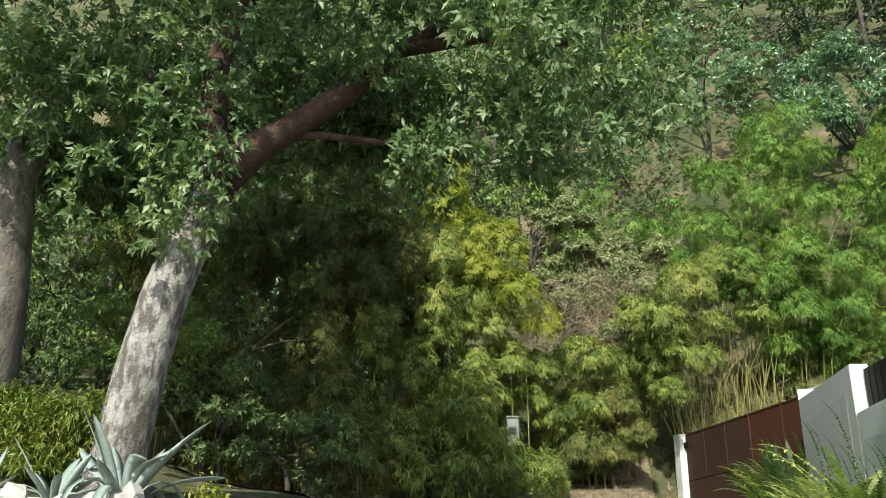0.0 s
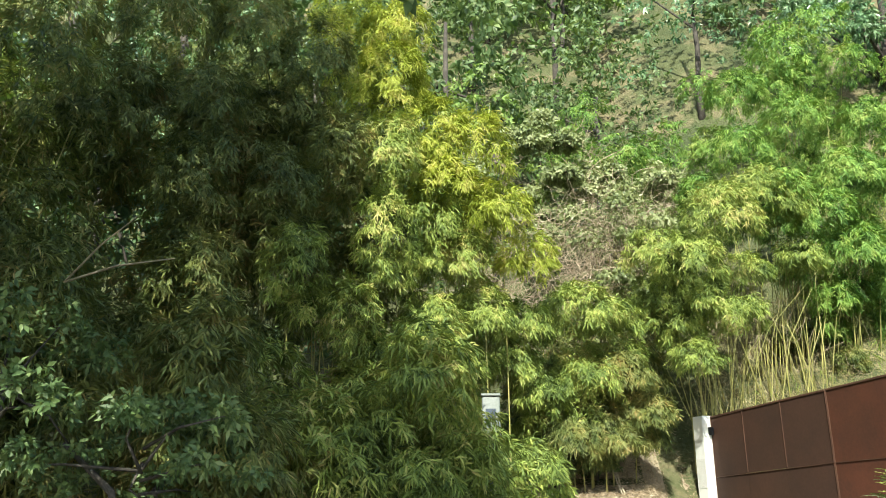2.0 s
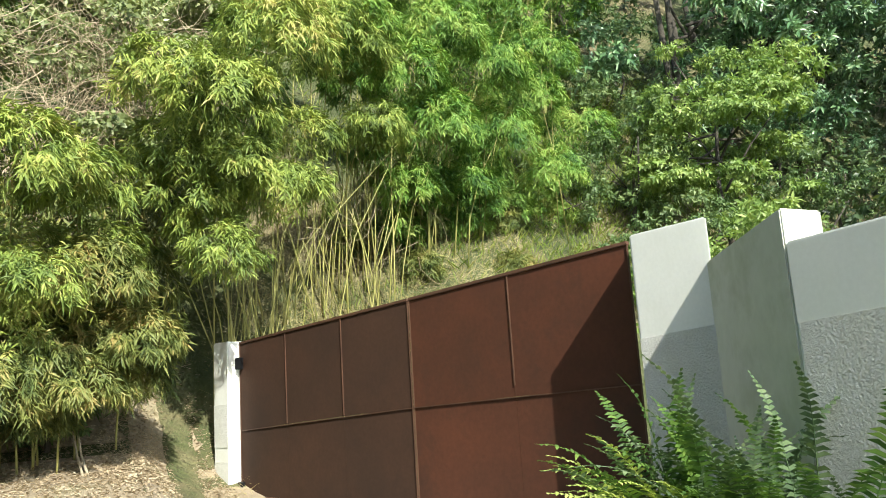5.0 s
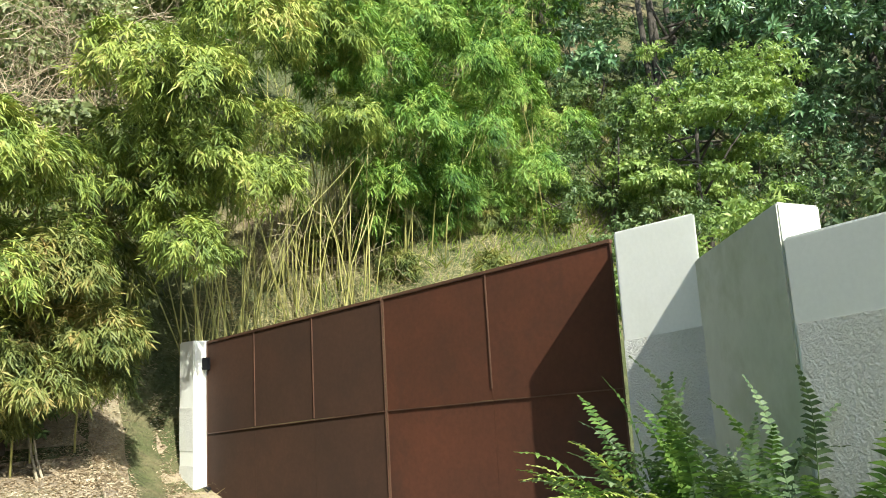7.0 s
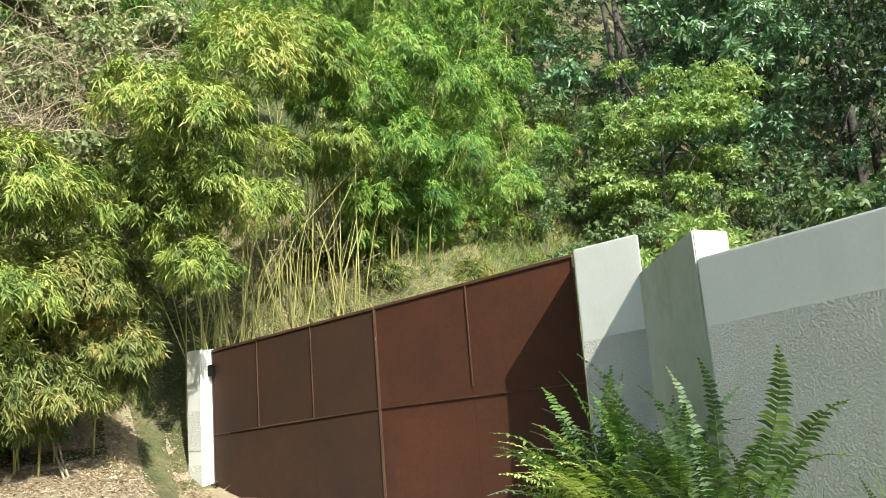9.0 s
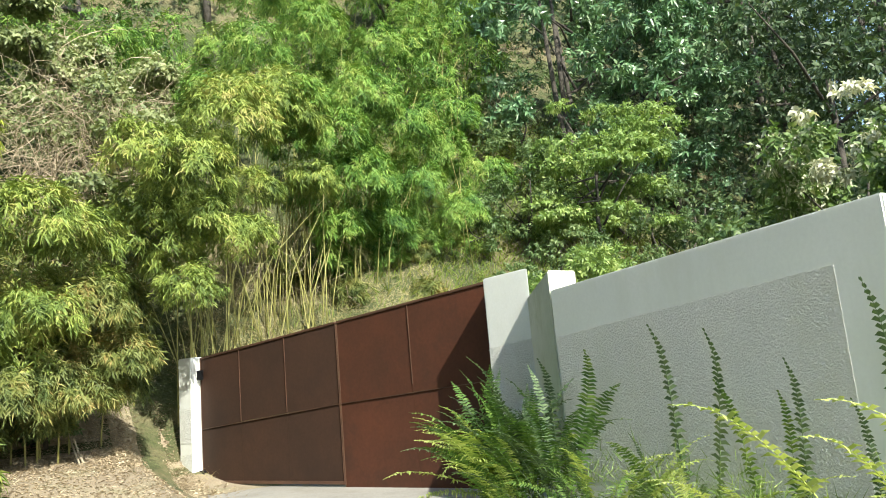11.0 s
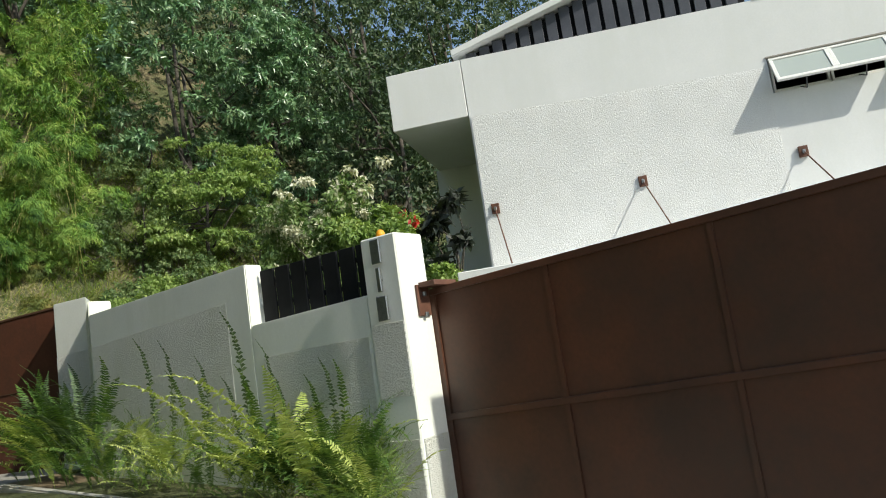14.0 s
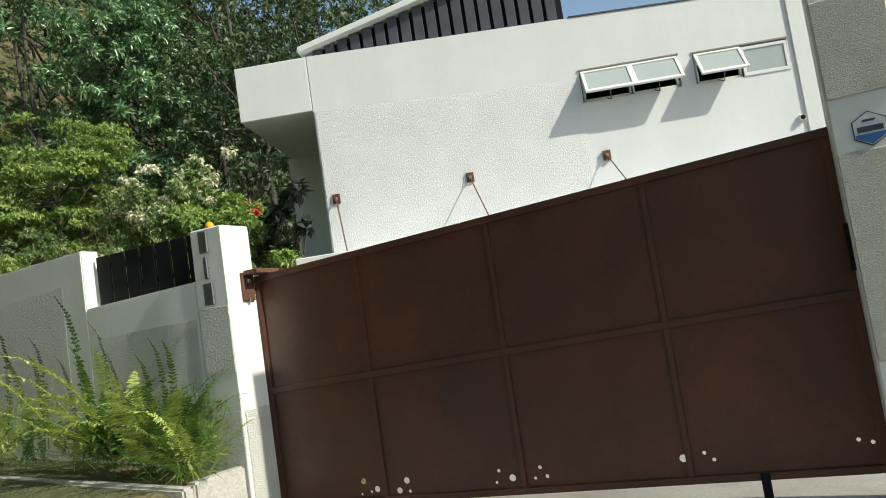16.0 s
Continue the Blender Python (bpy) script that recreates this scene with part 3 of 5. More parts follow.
def sheet_with_holes(y0, y1, zlo, zhi, holes, x, thick):
    """A steel sheet in a plane of constant x with round holes cut through."""
    bm = bmesh.new()
    loops = [[(y0, zlo(y0)), (y1, zlo(y1)), (y1, zhi(y1)), (y0, zhi(y0))]]
    for hy, hz, r in holes:
        loops.append([(hy + 0.75 * r * math.cos(a * math.pi / 8), hz + 0.75 * r * math.sin(a * math.pi / 8)) for a in range(16)])
    edges = []
    for lp in loops:
        vs = [bm.verts.new((x, a, c)) for a, c in lp]
        edges += [bm.edges.new((vs[i], vs[(i + 1) % len(vs)])) for i in range(len(vs))]
    bmesh.ops.triangle_fill(bm, edges=edges, use_beauty=True)
    g = bmesh.ops.extrude_face_region(bm, geom=list(bm.faces))
    bmesh.ops.translate(bm, vec=(thick, 0, 0), verts=[v for v in g["geom"] if isinstance(v, bmesh.types.BMVert)])
    bmesh.ops.recalc_face_normals(bm, faces=bm.faces)
    return bm


gate = thing("sliding_gate", "dark rust-brown sheet steel driveway gate, closed", "gate")
GX = 4.85
Y0, Y1 = 4.06, 8.92


def g_top(y):
    return line_z(3.40, 3.17, y, Y0, Y1)


def g_mid(y):
    return line_z(2.30, 2.11, y, Y0, Y1)


def g_low(y):
    return line_z(1.15, 1.05, y, Y0, Y1)


cuts = [Y0, 5.29, 6.56, 7.83, Y1]
hole_sets = {7.83: [(8.05, 1.25, 0.035), (7.92, 1.18, 0.035), (7.98, 1.16, 0.015), (8.08, 1.14, 0.014)], 6.56: [(6.66, 1.22, 0.037), (6.80, 1.19, 0.016), (6.77, 1.28, 0.018), (7.62, 1.24, 0.036), (7.70, 1.16, 0.034), (7.60, 1.15, 0.018)],
             5.29: [(5.33, 1.30, 0.036), (6.42, 1.29, 0.02), (6.47, 1.21, 0.016), (6.37, 1.22, 0.02)], Y0: [(5.12, 1.28, 0.018), (5.18, 1.33, 0.018), (4.12, 1.34, 0.018), (4.2, 1.36, 0.018)]}
for a, c in zip(cuts[:-1], cuts[1:]):
    part("panel", sheet_with_holes(a + 0.004, c - 0.004, lambda y: g_mid(y) + 0.004, g_top, [], GX, 0.004), RUST_MAIN, gate)
    part("panel", sheet_with_holes(a + 0.004, c - 0.004, g_low, lambda y: g_mid(y) - 0.004, hole_sets[a], GX, 0.004), RUST_MAIN, gate)
for y in cuts:
    w = 0.03 if y in (Y0, Y1) else 0.022
    part("upright", bm_prism([(GX - 0.022, y - w), (GX - 0.002, y - w), (GX - 0.002, y + w), (GX - 0.022, y + w)], [g_low(y) + 0.03] * 4, [g_top(y) - 0.03] * 4, 0.004), RUST_MAIN, gate)


def rail_bar(za, zb, half, depth):
    bm = bmesh.new()
    vs = [bm.verts.new(p) for p in ((GX - depth, Y0 - 0.03, za - half), (GX - depth, Y1 + 0.03, zb - half), (GX - depth, Y1 + 0.03, zb + half), (GX - depth, Y0 - 0.03, za + half),
                                    (GX - 0.001, Y0 - 0.03, za - half), (GX - 0.001, Y1 + 0.03, zb - half), (GX - 0.001, Y1 + 0.03, zb + half), (GX - 0.001, Y0 - 0.03, za + half))]
    for q in ((0, 1, 2, 3), (7, 6, 5, 4), (0, 4, 5, 1), (1, 5, 6, 2), (2, 6, 7, 3), (3, 7, 4, 0)):
        bm.faces.new([vs[i] for i in q])
    bmesh.ops.recalc_face_normals(bm, faces=bm.faces)
    bmesh.ops.bevel(bm, geom=list(bm.edges), offset=0.004, segments=1, affect="EDGES")
    return bm


part("top_rail", rail_bar(3.385, 3.155, 0.028, 0.03), RUST_MAIN, gate)
part("middle_rail", rail_bar(2.30, 2.11, 0.026, 0.026), RUST_MAIN, gate)
part("bottom_rail", rail_bar(1.17, 1.07, 0.025, 0.03), RUST_MAIN, gate)
bolt = part("drop_bolt", bm_box(GX - 0.06, GX - 0.032, 4.77, 4.83, 1.0, 1.18, 0.008), BLACK, gate, "black drop bolt")
guide = thing("gate_bracket", "rust-red angled steel guide bracket on the pillar", "bracket")
part("plate", bm_box(4.62, 4.78, 8.905, 8.927, 2.96, 3.22, 0.004), RUST_RED, guide)
part("arm", bm_box(4.64, 4.96, 8.74, 8.904, 3.19, 3.235, 0.005), RUST_RED, guide)
for z in (2.97, 3.14):
    part("bolt", bm_box(4.68, 4.72, 8.885, 8.906, z - 0.02, z + 0.02, 0.006), STEEL, guide)

# upper double gate
A, B = Vector((5.24, 15.44, 0)), Vector((3.44, 20.56, 0))
upper = thing("double_gate", "rust-brown sheet steel double gate, closed, between white posts", "gate")
run = (B - A)
nrm = Vector((-run.y, run.x, 0)).normalized()
if nrm.x > 0:
    nrm = -nrm


def on_gate(f, out):
    p = A + run * f + nrm * out
    return (p.x, p.y)


def ug_top(f):
    return 4.065 - 0.31 * f


def ug_mid(f):
    return 3.015 - 0.2 * f - 0.11 * f * f


def ug_low(f):
    return 1.78 if f < 0.445 else 1.935


ucuts = [0.004, 0.2195, 0.4435, 0.4475, 0.637, 0.823, 0.999]
for a, c in zip(ucuts[:-1], ucuts[1:]):
    if c - a < 0.01:
        continue
    e = 0.0003
    sheet = [on_gate(a + e, 0), on_gate(c - e, 0), on_gate(c - e, -0.005), on_gate(a + e, -0.005)]
    f4 = [a + e, c - e, c - e, a + e]
    # The far leaf's weaker sunlight is put into its darker paint colour.
    part("panel", bm_prism(sheet, [ug_mid(f) + 0.001 for f in f4], [ug_top(f) for f in f4], 0), RUST if c < 0.5 else RUST_SHADED, upper)
    part("panel", bm_prism(sheet, [ug_low((a + c) / 2)] * 4, [ug_mid(f) - 0.001 for f in f4], 0), RUST if c < 0.5 else RUST_SHADED, upper)
for f in ucuts:
    w = 0.0013
    bar = [on_gate(f - w, 0.012), on_gate(f + w, 0.012), on_gate(f + w, 0.001), on_gate(f - w, 0.001)]
    whole = f < 0.1 or 0.4 < f < 0.45 or f > 0.9
    part("upright", bm_prism(bar, ug_low(f) if whole else ug_mid(f) + (0.09 if f < 0.3 else 0.01), ug_top(f) - 0.02, 0.003), RUST_BAR, upper)
for a, c in ((0.004, 0.4435), (0.4475, 0.999)):
    for fun, half in ((lambda f: ug_top(f) - 0.010, 0.014), (ug_mid, 0.005), (lambda f: ug_low(0.2 if c < 0.5 else 0.7) + 0.02, 0.02)):
        bar = [on_gate(a, 0.015), on_gate(c, 0.015), on_gate(c, -0.03), on_gate(a, -0.03)]
        hs = [fun(a), fun(c), fun(c), fun(a)]
        part("rail", bm_prism(bar, [h - half for h in hs], [h + half for h in hs], 0.003), RUST_BAR, upper)
for f, z in ((0.995, 3.50), (0.995, 2.05)):
    bar = [on_gate(f - 0.014, 0.06), on_gate(f + 0.010, 0.06), on_gate(f + 0.008, 0.0), on_gate(f - 0.008, 0.0)]
    part("hinge", bm_prism(bar, z - 0.07, z + 0.07, 0.006), BLACK, upper, "black hinge")
lp = thing("gate_post", "white painted masonry post at the end of the upper gate", "post")
def beside_gate(along, out):
    p = A + run * 1.003 + run.normalized() * along + nrm * out
    return (p.x, p.y)


part("shaft", bm_prism([beside_gate(0, 0.16), beside_gate(0.33, 0.16), beside_gate(0.33, -0.2), beside_gate(0, -0.2)], 1.3, 3.77, 0.012), WHITE, lp)
for z0, z1 in ((1.9, 2.36), (2.52, 3.02)):
    part("roughcast_panel", bm_prism([beside_gate(0.01, 0.166), beside_gate(0.32, 0.166), beside_gate(0.32, 0.15), beside_gate(0.01, 0.15)], z0, z1, 0.003), ROUGHCAST, lp, "roughcast band")

# grey pillar on the near side of the main gate
near_pillar = thing("gate_pillar", "tall white plastered gate pillar in shade with roughcast bands", "pillar")
part("shaft", bm_box(4.40, 4.95, 3.60, 4.03, 0.6, 6.1, 0.015), WHITE, near_pillar)
for z0, z1 in ((3.50, 4.12), (1.9, 3.16)):
    # These bands are coloured as white render seen in shade.
    part("roughcast_panel", bm_box(4.388, 4.402, 3.61, 4.02, z0, z1, 0.006), ROUGHCAST_SHADED, near_pillar, "coarse roughcast band")
part("strike_plate", bm_box(4.55, 4.86, 4.028, 4.05, 2.45, 2.75, 0.004), BLACK, near_pillar, "black gate latch plate")
sign = thing("wall_sign", "small white and blue hexagonal plastic sign on a pillar", "sign")


def hexagon(cy, cz, r, x0, x1, z_cut=None):
    plan = [(cy + r * math.cos(math.radians(60 * i + 30)), cz + r * math.sin(math.radians(60 * i + 30))) for i in range(6)]
    if z_cut is not None:
        half = r * math.cos(math.radians(30))
        plan = [(cy - half, z_cut), (cy + half, z_cut), (cy + half, cz - r / 2), (cy, cz - r), (cy - half, cz - r / 2)]
    bm = bmesh.new()
    lo = [bm.verts.new((x0, a, c)) for a, c in plan]
    hi = [bm.verts.new((x1, a, c)) for a, c in plan]
    bm.faces.new(lo)
    bm.faces.new(hi[::-1])
    for i in range(len(plan)):
        j = (i + 1) % len(plan)
        bm.faces.new((lo[i], lo[j], hi[j], hi[i]))
    bmesh.ops.recalc_face_normals(bm, faces=bm.faces)
    return bm


part("rim", hexagon(3.82, 3.28, 0.108, 4.393, 4.399), INK, sign, "dark rim")
part("plate", hexagon(3.82, 3.28, 0.101, 4.388, 4.395), SIGN_WHITE, sign)
part("lower_field", hexagon(3.82, 3.28, 0.095, 4.384, 4.390, 3.25), BLUE, sign, "blue lower field")
part("print_bar", bm_box(4.3845, 4.3885, 3.75, 3.89, 3.262, 3.296, 0), INK, sign, "dark printed bar")
part("print_bar", bm_box(4.3845, 4.3885, 3.785, 3.855, 3.325, 3.337, 0), INK, sign, "thin printed bar")


# ---- house ----
HOUSE = Matrix.Translation((8.39, 10.42, 0)) @ Matrix.Rotation(math.atan2(-0.928, 0.372), 4, "Z")
house = thing("house", "white rendered modern house with roughcast panel and awning windows", "house", at=HOUSE)
TOP = 6.64


def top_z(s):
    return TOP - 0.027 * s


OPEN = ((3.88, 5.27, 5.28, 5.73), (5.48, 6.79, 5.27, 5.71))
bm = bmesh.new()
for s0, s1, z0, z1 in ((0, 3.88, 0.8, TOP), (3.88, 5.27, 0.8, 5.28), (3.88, 5.27, 5.73, TOP), (5.27, 5.48, 0.8, TOP), (5.48, 6.79, 0.8, 5.27), (5.48, 6.79, 5.71, TOP), (6.79, 12.0, 0.8, TOP)):
    c = bmesh.ops.create_cube(bm, size=1.0, matrix=Matrix.Translation(((s0 + s1) / 2, 0.11, (z0 + z1) / 2)) @ Matrix.Diagonal((s1 - s0, 0.22, z1 - z0, 1)))
    for v in c["verts"]:
        if v.co.z > TOP - 0.01:
            v.co.z = top_z(v.co.x)
bmesh.ops.remove_doubles(bm, verts=bm.verts, dist=0.0005)
part("front_wall", bm, HOUSE_WHITE, house)
part("side_wall", bm_box(0.003, 0.22, 0.222, 8.0, 0.8, 6.58, 0), HOUSE_WHITE, house)
part("back_wall", bm_box(0.003, 12.0, 8.0, 8.2, 0.8, 6.3, 0), HOUSE_WHITE, house)
part("side_wall", bm_box(11.8, 12.0, 0.222, 8.0, 0.8, 6.25, 0), HOUSE_WHITE, house)
part("roughcast_panel", bm_prism([(0.02, -0.016), (3.855, -0.016), (3.855, 0.004), (0.02, 0.004)], 3.3, [5.80, 5.62, 5.62, 5.80], 0.006), ROUGHCAST_FINE, house, "coarse white roughcast render")
part("overhang", bm_box(-1.10, -0.012, 0.0, 3.2, 5.82, TOP, 0.008), HOUSE_WHITE, house, "cantilevered white roof edge with grey underside")
part("recess_wall", bm_box(-1.15, 0.0, 2.7, 2.9, 0.8, 5.818, 0), HOUSE_WHITE, house)
part("roof_slab", bm_box(0.22, 11.8, 0.222, 8.0, 6.0, 6.2, 0), CONCRETE, house)
part("coping", bm_prism([(3.86, -0.012), (12.0, -0.012), (12.0, 0.25), (3.86, 0.25)], [top_z(3.86), top_z(12), top_z(12), top_z(3.86)], [top_z(3.86) + 0.025, top_z(12) + 0.025, top_z(12) + 0.025, top_z(3.86) + 0.025], 0.004), SLATE, house, "dark metal coping")
part("pilaster", bm_box(6.86, 7.12, -0.03, 0.002, 0.8, TOP + 0.02, 0.01), HOUSE_WHITE, house)
# Added unseen sheets, coloured dark so the rooms behind the windows look dim.
part("dim_ceiling", bm_box(0.23, 11.7, 0.23, 7.9, 5.95, 6.0, 0), DARK_ROOM, house)
part("dim_backdrop", bm_box(0.3, 11.7, 2.6, 2.7, 0.9, 5.94, 0), DARK_ROOM, house)
# louvred gable under a sloping roof edge
part("louvre_backing", bm_prism([(0.02, 0.34), (3.84, 0.34), (3.84, 0.40), (0.02, 0.40)], 6.5, [6.78, 7.74, 7.74, 6.78], 0), BLACK, house)
for i in range(19):
    s = 0.12 + 0.197 * i
    part("louvre_slat", bm_box(s - 0.072, s + 0.072, 0.24, 0.30, top_z(s) - 0.015, 6.77 + 0.255 * s, 0.004), SLATE, house)
for z in (6.70,):
    part("louvre_rail", bm_box(0.03, 3.83, 0.302, 0.338, z - 0.16, z - 0.09, 0), SLATE, house)
part("roof_edge", bm_prism([(-0.14, 0.10), (4.1, 0.10), (4.1, 5.5), (-0.14, 5.5)], [6.76, 7.83, 7.83, 6.76], [6.85, 7.93, 7.93, 6.85], 0.006), HOUSE_WHITE, house, "white sloping roof edge")


def awning(s0, s1, z0, z1, tilt):
    """A top-hung window: fixed surround, sash with frosted pane swung outwards by tilt degrees."""
    win = thing("window", "white framed top-hung frosted glass window, " + ("swung open" if tilt else "closed"), "window", "awning windows", at=HOUSE @ Matrix.Translation((s0, 0, z1)))
    w, h = s1 - s0, z1 - z0
    bm = bmesh.new()
    for a in ((0, w, -0.03, 0), (0, w, -h, -h + 0.03), (0, 0.03, -h, 0), (w - 0.03, w, -h, 0)):
        bm_box(a[0], a[1], 0.03, 0.10, a[2], a[3], 0, bm)
    part("surround", bm, TRIM_WHITE, win)
    sash = new("sash")
    sash.parent = win
    sash.matrix_local = Matrix.Translation((0, 0.02, -0.012)) @ Matrix.Rotation(radians(-tilt), 4, "X")
    bm = bmesh.new()
    g = h * 1.1 if tilt else h
    for a in ((-0.01, w + 0.01, -0.045, 0), (-0.01, w + 0.01, -g, -g + 0.05), (-0.01, 0.035, -g + 0.05, -0.045), (w - 0.035, w + 0.01, -g + 0.05, -0.045)):
        bm_box(a[0], a[1], -0.035, 0.0, a[2], a[3], 0.004, bm)
    part("sash_frame", bm, TRIM_WHITE, sash)
    part("pane", bm_box(0.036, w - 0.036, -0.022, -0.014, -g + 0.051, -0.046, 0), GLASS, sash)
    if tilt:
        stay = tube_data([(w * 0.45, 0.07, -h + 0.03), (w * 0.52, -0.10, -h - 0.05), (w * 0.5, -math.sin(radians(tilt)) * h * 0.95, -math.cos(radians(tilt)) * h * 0.95)], [0.008] * 3, 6)
        part("stay", mesh_of("stay", *stay, SLATE), None, win, "grey window stay")
    return win


awning(3.90, 4.575, 5.29, 5.72, 37)
awning(4.59, 5.25, 5.29, 5.72, 37)
awning(5.50, 6.13, 5.28, 5.70, 37)
awning(6.15, 6.77, 5.28, 5.70, 0)
part("lintel_strip", bm_box(3.86, 5.29, -0.02, 0.0, 5.731, 5.755, 0.003), CONCRETE, house, "grey drip strip")
part("lintel_strip", bm_box(5.46, 6.81, -0.02, 0.0, 5.711, 5.735, 0.003), CONCRETE, house, "grey drip strip")

canopy = thing("entrance_canopy", "white flat canopy hung from tie rods on the house", "canopy", at=HOUSE)
part("slab", bm_box(-0.25, 6.6, -1.15, -0.004, 3.42, 3.58, 0.01), HOUSE_WHITE, canopy)
for s in (0.17, 2.12, 4.07):
    br = part("wall_plate", bm_box(s - 0.055, s + 0.055, -0.045, -0.006, 4.40, 4.54, 0.005), RUST_RED, canopy, "rust-red wall plate")
    part("eye", bm_box(s - 0.018, s + 0.018, -0.075, -0.046, 4.44, 4.49, 0.006), STEEL, br)
    rod = tube_data([(s, -0.06, 4.46), (s + 0.24, -1.0, 3.57)], [0.009, 0.009], 6)
    part("tie_rod", mesh_of("tie_rod", *rod, RUST_RED), None, canopy, "thin rust-red tie rod")
cctv = thing("security_camera", "small black dome camera on a white house wall", "camera", at=HOUSE @ Matrix.Translation((6.80, 0.0, 4.56)))
bm = bmesh.new()
bmesh.ops.create_uvsphere(bm, u_segments=12, v_segments=8, radius=0.035, matrix=Matrix.Translation((0, -0.05, 0)))
part("dome", bm, BLACK, cctv)
part("base", bm_box(-0.04, 0.04, -0.045, 0.0, -0.04, 0.04, 0.008), TRIM_WHITE, cctv)


# ---- plants ----
def arch(base, height, lean, reach, rng, k=9, droop=0.30):
    """Points of a stem that rises and arches over towards lean."""
    pts = []
    bend = rng.normal(0, 0.10, 2)
    for i in range(k):
        s = i / (k - 1)
        pts.append((base[0] + lean[0] * reach * s ** 2.0 + bend[0] * math.sin(s * 3) * 0.5, base[1] + lean[1] * reach * s ** 2.0 + bend[1] * math.sin(s * 3) * 0.5,
                    base[2] + height * (s - droop * s ** 3.2)))
    return pts


def bamboo(x, y, height, reach, stems, material, seed, lean=(0, -1), lobe=0.52, tufts=16, start=0.45, radius=0.016, spread=0.5, leaf=0.135, plume=1.0, label="clump of green bamboo with drooping leafy culms"):
    """A clump of bamboo: separate arching culms and one mass of drooping narrow leaves."""
    rng = np.random.default_rng(seed)
    clump = thing("bamboo_clump", label, "bamboo", "bamboo on the hillside")
    lobes = []
    for i in range(stems):
        a = rng.uniform(0, 2 * math.pi)
        d = rng.uniform(0, spread)
        bx, by = x + math.cos(a) * d * 1.6, y + math.sin(a) * d * 0.8
        w = math.atan2(lean[1], lean[0]) + rng.normal(0, 0.9)
        hh = height * rng.uniform(0.5, 1.05)
        p = arch((bx, by, ground_z(bx, by) - 0.05), hh, (math.cos(w), math.sin(w)), reach * rng.uniform(0.5, 1.15), rng)
        r = radius * rng.uniform(0.7, 1.25)
        part("culm", mesh_of("culm", *tube_data(p, [r * (1 - 0.75 * k / 8) for k in range(9)], 6), CULM, True), None, clump)
        for s, chance in ((0.5, 0.3), (0.75, 0.28), (1.0, 0.95)):
            if s < start or rng.uniform() > chance:
                continue
            q = Vector(p[int(round(s * 8))])
            rr = lobe * rng.uniform(0.7, 1.6) * (1.0 if s > 0.9 else 0.75)
            lobes.append((q.x + rng.normal(0, 0.3), q.y + rng.normal(0, 0.3), q.z + rng.normal(0, 0.3) - 0.15, rr, plume * rr * rng.uniform(0.8, 1.2)))
    part("foliage", spray_mesh("foliage", lobes, tufts * 2.3, material, rng, leaf), None, clump, "drooping narrow leaves", "stuff")
    return clump


def broadleaf(name, x, y, z, height, crown, material, seed, leaf=0.16, width=0.07, blobs=26, twigs=60, per=7, bark=BARK_RED, trunk=0.16, label="", category="tree", lean=(0.0, 0.0), centre=0.68, down=0.35, flat=0.8, limbs=7, group="", forks=1, tuft=1.0):
    """A tree or shrub: tapered trunk, limbs reaching into a crown of leafy tufts with gaps."""
    rng = np.random.default_rng(seed)
    t = thing(name, label, category, group)
    top = Vector((x + lean[0] * height * 0.6, y + lean[1] * height * 0.6, z + height * 0.62))
    for f in range(forks):
        off = Vector((rng.normal(0, 0.18), rng.normal(0, 0.12), 0)) * (0 if forks == 1 else 1)
        mid = Vector((x + lean[0] * height * 0.25 + rng.normal(0, 0.1), y + lean[1] * height * 0.25, z + height * 0.3)) + off * 2
        part("trunk", mesh_of("trunk", *tube_data([Vector((x, y, z - 0.15)) + off, Vector((x, y, z + height * 0.1)) + off, mid, top + off * 4], [trunk * 1.25, trunk, trunk * 0.8, trunk * 0.45], 10, wobble=0.06, rng=rng), bark, True), None, t)
    cz = z + height * centre
    lobes = []
    for i in range(blobs):
        d = unit(rng.normal(0, 1, 3))
        rad = rng.uniform(0.35, 1.0) ** 0.6
        c = np.array([x + lean[0] * height * 0.6, y + lean[1] * height * 0.6, cz]) + d * np.array([crown, crown, height * (1 - centre)]) * rad
        r = crown * rng.uniform(0.17, 0.32) * tuft
        lobes.append((*c, r, r * flat))
    for i in range(limbs):
        c = Vector(lobes[i][:3])
        a = Vector((x, y, z)).lerp(top, rng.uniform(0.45, 1.0))
        mid = a.lerp(c, 0.5) + Vector((rng.normal(0, 0.1), rng.normal(0, 0.1), 0.12 * height * 0.2))
        part("limb", mesh_of("limb", *tube_data([a, mid, c], [trunk * 0.42, trunk * 0.28, trunk * 0.10], 7), bark, True), None, t)
    pos, way, face = lobe_leaves(rng, lobes, twigs, per, leaf, down=down, spread=0.8, shell=0.3, low=-0.7)
    k = len(pos)
    part("crown", leaf_mesh("crown", pos, way, leaf * rng.uniform(0.6, 1.2, k), width * rng.uniform(0.7, 1.2, k), material, rng, 0.15, 0.12, face), None, t, "", "stuff")
    return t


